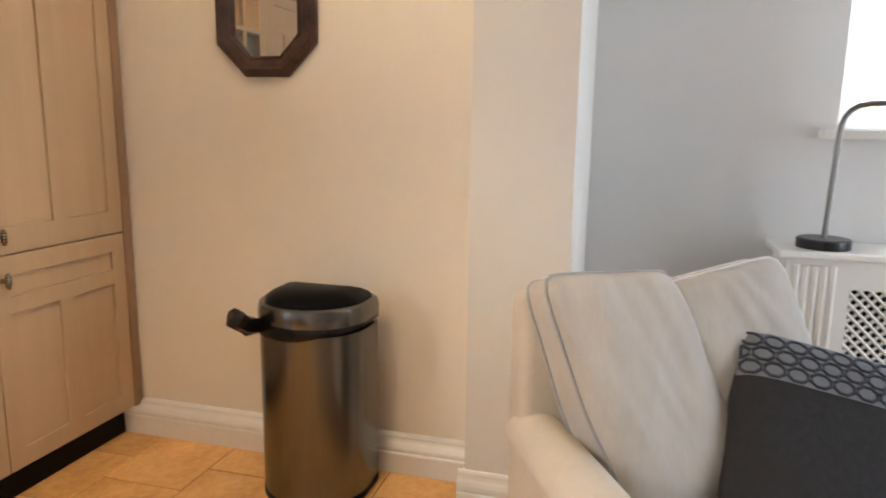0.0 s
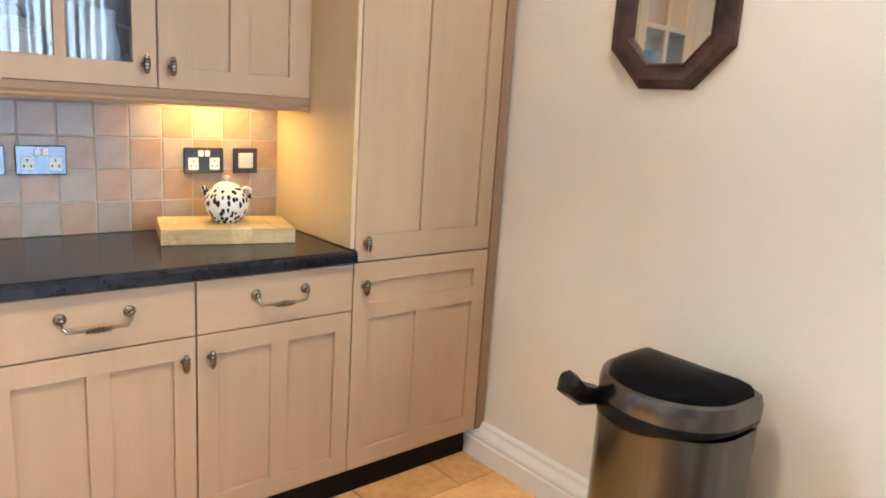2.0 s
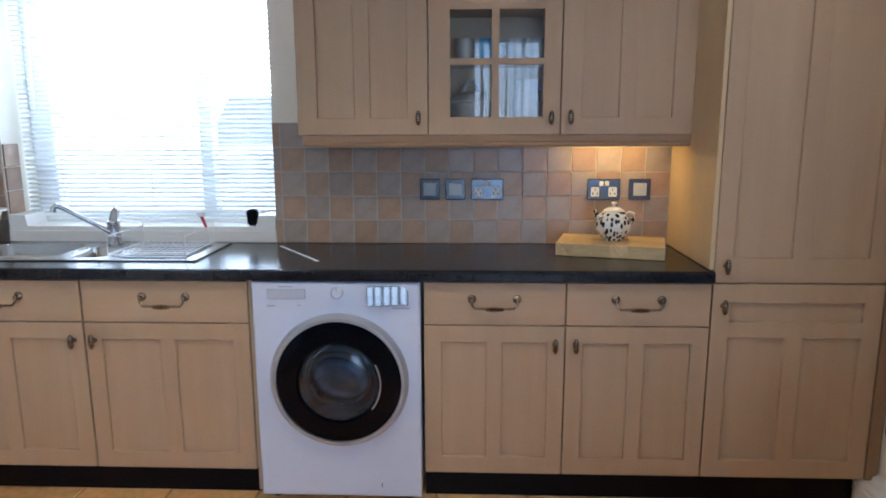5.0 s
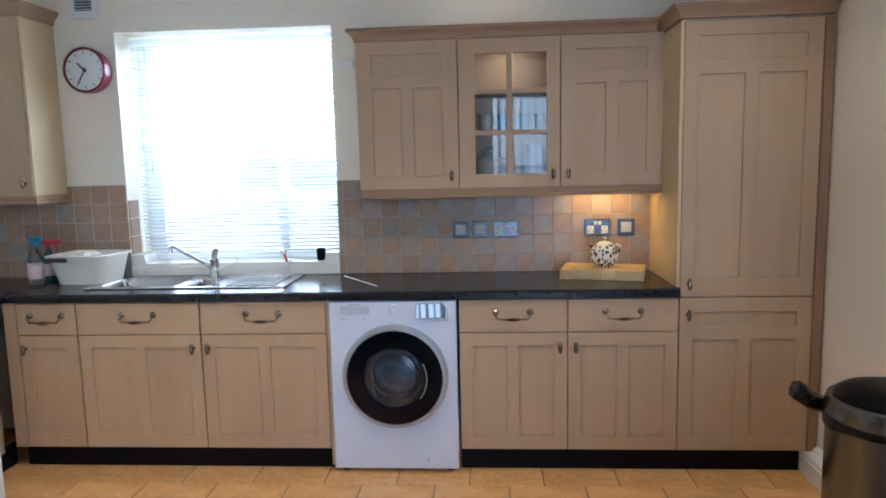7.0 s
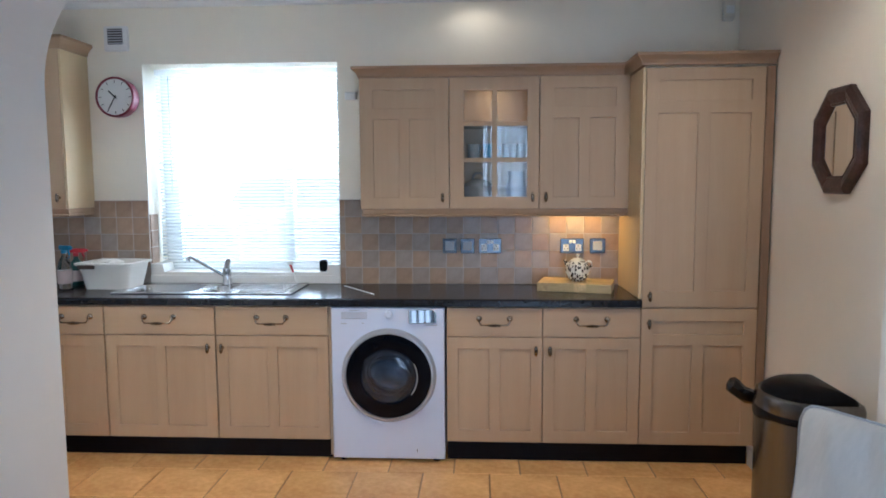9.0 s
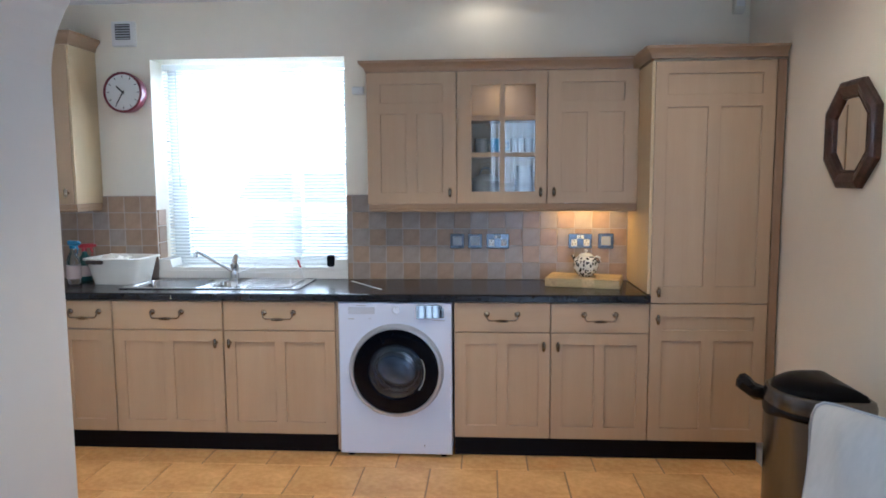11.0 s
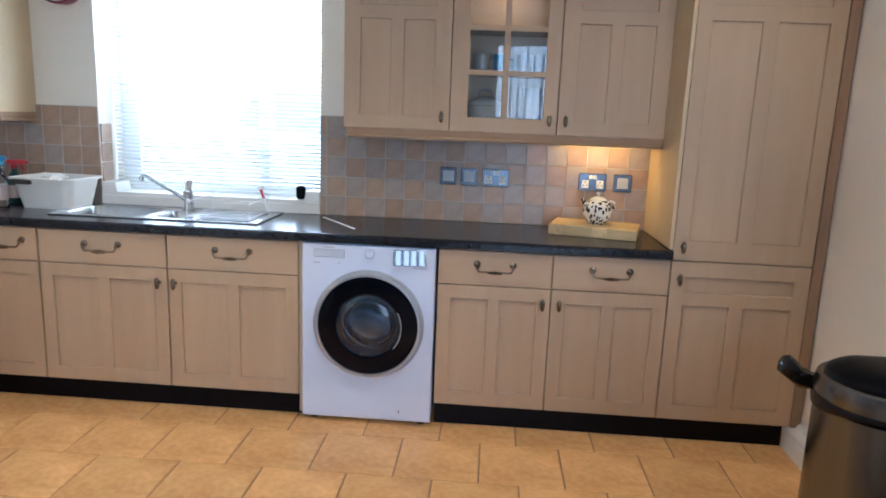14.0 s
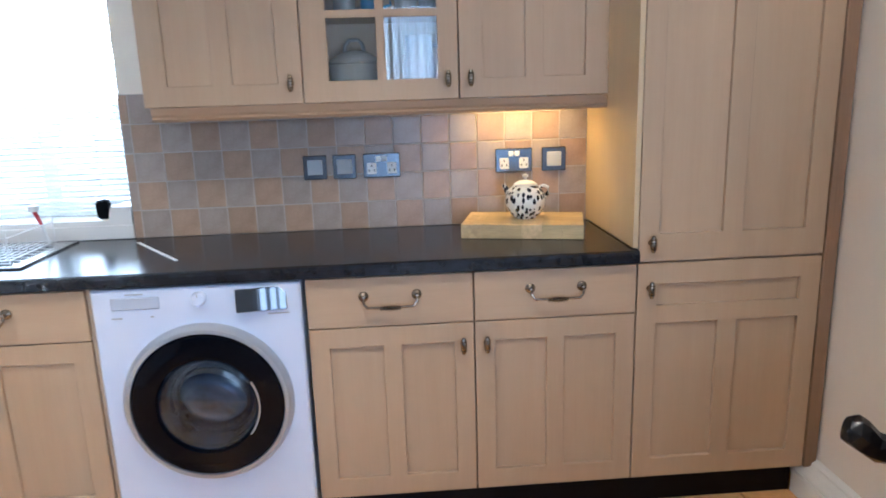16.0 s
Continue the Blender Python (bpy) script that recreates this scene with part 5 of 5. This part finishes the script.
for s in (-1, 1):
    hh = 0.590 if s < 0 else 0.545
    c = cushion_block(0.405, hh, 0.22, 0.065, seg=34, wob=0.012, seed=s * 2.0, soft=0.055)
    tilt = Matrix.Translation((-0.190 if s < 0 else 0.235, 0.433 if s < 0 else 0.53, 0.333 if s < 0 else 0.362)) @ Matrix.Rotation(radians(-22 if s < 0 else -16), 4, "X") @ Matrix.Rotation(radians(-1.5 if s < 0 else -11.0), 4, "Y") @ Matrix.Rotation(radians(9 if s < 0 else 0), 4, "Z")

    def slouch(b_):
        """The slack filling sinks to one side and sags at the foot."""
        for v in b_.verts:
            f = 1 - v.co.z / hh
            v.co.x += (0.14 if s < 0 else 0.03) * f + 0.012 * math.sin(v.co.z * 16) * f
            v.co.y += 0.0075 * noise.noise(Vector((v.co.x * 24 + v.co.z * 9, v.co.z * 4, s))) - (0.035 * f * f if v.co.y < 0 else 0.0)

    slouch(c)
    bmesh.ops.transform(c, verts=c.verts, matrix=tilt)
    bc = part("back_cushion", c, FABRIC, sofa, smooth=True)
    pb = piping_loop(0.405, hh, 0.22, 0.065, -1, 0.0042, 0.055)
    merge(pb, piping_loop(0.405, hh, 0.22, 0.065, 1, 0.0042, 0.055))
    slouch(pb)
    bmesh.ops.transform(pb, verts=pb.verts, matrix=tilt)
    part("piping", pb, PIPING if s < 0 else PIPING_W, bc, "grey corded piping" if s < 0 else "white corded piping", True)

# scatter cushion with a patterned band over a plain dark front
sc = thing("scatter_cushion", "charcoal scatter cushion with a pale ring-patterned band", "cushion", pose(CUSH[0], CUSH[1], CUSH[2], CUSH[3], 0, CUSH[5]) @ pose(0, 0, 0, 0, CUSH[4], 0) @ Matrix.Scale(1.1, 4))
part("cover", cushion_block(0.44, 0.44, 0.13, 0.055, seg=16), CUSH_D, sc, smooth=True)
band = bmesh.new()


def puff_y(u, v, t=0.13, puff=0.055):
    e = (1 - abs(u) ** 4) * (1 - abs(v) ** 4)
    return -(t / 2 - puff + puff * (max(e, 0) ** 0.45))


NB = 24
rows = []
for j in range(9):
    v = 0.42 + 0.57 * j / 8
    rows.append([band.verts.new(((-0.995 + 1.99 * i / NB) * 0.22, puff_y(-0.995 + 1.99 * i / NB, v) - 0.0025, (v + 1) * 0.22)) for i in range(NB + 1)])
for a, c in zip(rows, rows[1:]):
    for i in range(NB):
        band.faces.new((a[i], a[i + 1], c[i + 1], c[i]))
bmesh.ops.recalc_face_normals(band, faces=band.faces)
bd_ = part("patterned_band", band, CUSH_L, sc, "pale grey band", True)
rg = bmesh.new()
for j in range(3):
    for i in range(9 + j % 2):
        u, v = -0.90 + (i - (0.5 if j % 2 else 0)) * 0.225, 0.52 + j * 0.165
        pts = []
        for k in range(8):
            a = radians(22.5 + 45 * k)
            uu, vv = u + 0.104 * math.cos(a), v + 0.076 * math.sin(a)
            uu, vv = max(-0.98, min(0.98, uu)), min(0.975, vv)
            pts.append((uu * 0.22, puff_y(uu, vv) - 0.0035, (vv + 1) * 0.22))
        tube(pts + pts[:1], 0.0042, 4, rg)
part("ring_print", rg, CUSH_P, bd_, "dark ring pattern")

# ---- radiator cover with lamp ----
RX, RY0, RY1 = 0.86, -4.2, -2.43
rc = thing("radiator_cover", "white radiator cover with a lattice grille and fluted post", "radiator cover", pose(0, 0, 0))
part("top", box(RX - 0.03, XW - 0.002, RY0, RY1 + 0.03, 0.845, 0.870, 0.006, 2), WHITE, rc)
bm = box(RX, RX + 0.018, RY1 - 0.20, RY1, 0.0, 0.845)
box(RX, RX + 0.018, RY0, RY1 - 0.20, 0.745, 0.845, bm=bm)
box(RX, RX + 0.018, RY0, RY1 - 0.20, 0.0, 0.16, bm=bm)
box(RX + 0.018, XW - 0.002, RY1 - 0.018, RY1, 0.0, 0.845, bm=bm)
part("frame", bm, WHITE, rc)
for k in range(5):
    part("flute", tube([(RX - 0.001, RY1 - 0.035 - k * 0.028, 0.02), (RX - 0.001, RY1 - 0.035 - k * 0.028, 0.82)], 0.009, 8), WHITE, rc, smooth=True)
# black sheet behind the lattice, in place of the dim hollow there
part("shade_backing", box(RX + 0.03, RX + 0.034, RY0, RY1 - 0.20, 0.16, 0.745), RECESS_SHADE, rc)
lat = bmesh.new()
for s in (-1, 1):
    for k in range(-20, 64):
        y0 = RY1 - 0.20 - k * 0.036
        y1 = y0 - s * 0.585
        a, c = Vector((RX + 0.010 + s * 0.002, y0 if s > 0 else y0, 0.16)), Vector((RX + 0.010 + s * 0.002, y1, 0.745))
        if max(a.y, c.y) > RY1 - 0.20 or min(a.y, c.y) < RY0:
            if max(a.y, c.y) > RY1 - 0.20 + 0.0005:
                lim = RY1 - 0.20
                t0 = (lim - a.y) / (c.y - a.y)
                if not 0 < t0 < 1:
                    continue
                if a.y > lim:
                    a = a.lerp(c, t0)
                else:
                    c = a.lerp(c, t0)
            else:
                continue
        tube([a, c], 0.0055, 4, lat)
part("lattice", lat, WHITE, rc, "white diagonal lattice")
lp = thing("desk_lamp", "slim bent-arm metal lamp on a round black base", "lamp", pose(0.94, -2.555, 0.870))
part("base", lathe([(0.084, 0), (0.085, 0.004), (0.085, 0.030), (0.080, 0.034), (0.0, 0.034)], seg=40), LAMP_B, lp, smooth=True)
part("stem", tube([(0, 0, 0.030), (0, -0.006, 0.20), (0, -0.012, 0.38), (0, -0.015, 0.415), (0, -0.024, 0.442), (0, -0.040, 0.463), (0, -0.063, 0.477), (0, -0.095, 0.484), (0, -0.26, 0.488)], 0.0095, 10), LAMP_S, lp, smooth=True)
part("shade", lathe([(0.018, 0.0), (0.035, -0.02), (0.05, -0.07), (0.049, -0.07), (0.034, -0.021), (0.015, -0.003)], 0, -0.27, 24, "Z", 0.490), LAMP_S, lp, smooth=True)

# ---- inside the glazed cabinet ----
tu = thing("tureen", "grey-white lidded tureen on the cabinet's bottom shelf", "tureen", pose(-0.835, 0.41, 1.3545))
part("bowl", lathe([(0.048, 0), (0.052, 0.008), (0.074, 0.030), (0.086, 0.065), (0.088, 0.092), (0.092, 0.098), (0.092, 0.103), (0.084, 0.104)], seg=32), STONEW, tu, smooth=True)
lid = part("lid", lathe([(0.089, 0.105), (0.090, 0.109), (0.078, 0.122), (0.046, 0.140), (0.018, 0.148), (0.0, 0.149)], seg=32), STONEW, tu, smooth=True)
part("lid_handle", tube([(-0.032, 0, 0.143), (-0.028, 0, 0.165), (-0.014, 0, 0.181), (0.014, 0, 0.181), (0.028, 0, 0.165), (0.032, 0, 0.143)], 0.007, 8), STONEW, lid, smooth=True)
for sx in (-1, 1):
    part("side_grip", tube([(sx * 0.086, -0.026, 0.084), (sx * 0.102, -0.018, 0.086), (sx * 0.105, 0, 0.087), (sx * 0.102, 0.018, 0.086), (sx * 0.086, 0.026, 0.084)], 0.006, 8), STONEW, tu, smooth=True)


def mug(m, mat_, label):
    t = thing("mug", label, "mug", m, "mugs on the shelf")
    part("cup", lathe([(0.030, 0), (0.036, 0.004), (0.038, 0.085), (0.0345, 0.085), (0.033, 0.008), (0.0, 0.006)], seg=20), mat_, t, smooth=True)
    part("handle", tube([(0.036, 0, 0.068), (0.060, 0, 0.064), (0.062, 0, 0.030), (0.037, 0, 0.022)], 0.005, 8), mat_, t, smooth=True)


GZ = 1.338
for x, z, c in ((-0.86, GZ + 0.276, STONEW), (-0.77, GZ + 0.276, BLUE_P), (-0.66, GZ + 0.276, STONEW), (-0.58, GZ + 0.276, STONEW)):
    mug(pose(x, 0.42, z, 0, 0, random.uniform(-60, 60)), c, "glazed mug on the middle cabinet shelf")
jg = thing("jug", "tall grey jug inside the glazed cabinet", "jug", pose(-0.62, 0.42, GZ + 0.017))
part("body", lathe([(0.04, 0), (0.05, 0.02), (0.055, 0.09), (0.042, 0.15), (0.046, 0.19), (0.042, 0.19), (0.038, 0.15), (0.0, 0.02)], seg=24), GREY_P, jg, smooth=True)
part("handle", tube([(0.045, 0, 0.16), (0.085, 0, 0.15), (0.085, 0, 0.08), (0.052, 0, 0.05)], 0.006, 8), GREY_P, jg, smooth=True)

# ---- wall tiles ----
def tile_mesh(name, a, c, t, material, bev):
    """A square tile lying in x and z with a softened front edge."""
    b = bmesh.new()
    f = [b.verts.new((x, -t, z)) for x, z in ((bev, bev), (a - bev, bev), (a - bev, c - bev), (bev, c - bev))]
    s = [b.verts.new((x, -t + bev, z)) for x, z in ((0, 0), (a, 0), (a, c), (0, c))]
    k = [b.verts.new((x, 0, z)) for x, z in ((0, 0), (a, 0), (a, c), (0, c))]
    b.faces.new(f)
    for p, q in ((f, s), (s, k)):
        for i in range(4):
            b.faces.new((p[i], p[(i + 1) % 4], q[(i + 1) % 4], q[i]))
    bmesh.ops.recalc_face_normals(b, faces=b.faces)
    me = bpy.data.meshes.new(name)
    b.to_mesh(me)
    b.free()
    me.materials.append(material)
    return me


TILES = {}


def wall_tile(x, z, a, c, which, parent, m=None):
    key = (round(a, 3), round(c, 3), which)
    if key not in TILES:
        TILES[key] = tile_mesh("tile", a, c, 0.007, (TILE_A, TILE_B)[which], 0.0016)
    o = new("tile", TILES[key])
    o.parent = parent
    o.matrix_basis = m or pose(x, YB - 0.0035, z)


TP, TJ = 0.1008, 0.0036
part("grout", box(WX1, -0.0155, YB - 0.0092, YB - 0.0005, 0.881, 1.385), GROUT_W, wall_north)
part("grout", box(XL + 0.001, WX0, YB - 0.0092, YB - 0.0005, 0.881, 1.385), GROUT_W, wall_north)
for j in range(5):
    z = 0.8815 + j * TP
    x, i = -0.018, 0
    while x > WX1 + 0.01:
        a = min(TP - TJ, x - WX1)
        wall_tile(x - a, z, a, TP - TJ, (i + j) % 2, wall_north)
        x -= TP
        i += 1
    x, i = WX0, 0
    while x > XL + 0.02:
        a = min(TP - TJ, x - XL)
        wall_tile(x - a, z, a, TP - TJ, 1 if (i * 7 + j * 3) % 5 == 0 else 0, wall_north)
        x -= TP
        i += 1
# tiled lower part of the window's left reveal
for j in range(4):
    z = 1.0 + j * TP if j else 1.0
    if z + TP - TJ > 1.39:
        break
    wall_tile(0, 0, TP - TJ, TP - TJ, 0, wall_north, pose(WX0 + 0.0005, YB + 0.004, z, 0, 0, 90))

# ---- floor tiles ----
floor = setting("floor", box(XL, XW, YK - 0.1, YB, -0.1, -0.005), GROUT_F, "terracotta ceramic tile floor with dark joints")


def floor_tile_mesh(a, c):
    b = bmesh.new()
    bv, t = 0.0022, 0.010
    f = [b.verts.new((x, y, 0)) for x, y in ((bv, bv), (a - bv, bv), (a - bv, c - bv), (bv, c - bv))]
    s = [b.verts.new((x, y, -bv)) for x, y in ((0, 0), (a, 0), (a, c), (0, c))]
    k = [b.verts.new((x, y, -t)) for x, y in ((0, 0), (a, 0), (a, c), (0, c))]
    b.faces.new(f)
    for p, q in ((f, s), (s, k)):
        for i in range(4):
            b.faces.new((p[i], p[(i + 1) % 4], q[(i + 1) % 4], q[i]))
    bmesh.ops.recalc_face_normals(b, faces=b.faces)
    me = bpy.data.meshes.new("tile")
    b.to_mesh(me)
    b.free()
    me.materials.append(FLOOR_T)
    return me


PX, PY, FJ = 0.3405, 0.325, 0.006
ft = floor_tile_mesh(PX - FJ, PY - FJ)
for j in range(-5, 2):
    y0 = -0.135 + j * PY
    off = -1.457 if j % 2 else -1.640
    if y0 < YK - 0.1 - 0.2:
        continue
    for i in range(-7, 8):
        x0 = off + i * PX
        if x0 < XL - 0.1 or x0 + PX > XR + 0.3:
            continue
        o = new("tile", ft)
        o.parent = floor
        o.location = (x0 + FJ / 2 + random.uniform(-0.0012, 0.0012), y0 + FJ / 2 + random.uniform(-0.0012, 0.0012), random.uniform(-0.0007, 0.0))
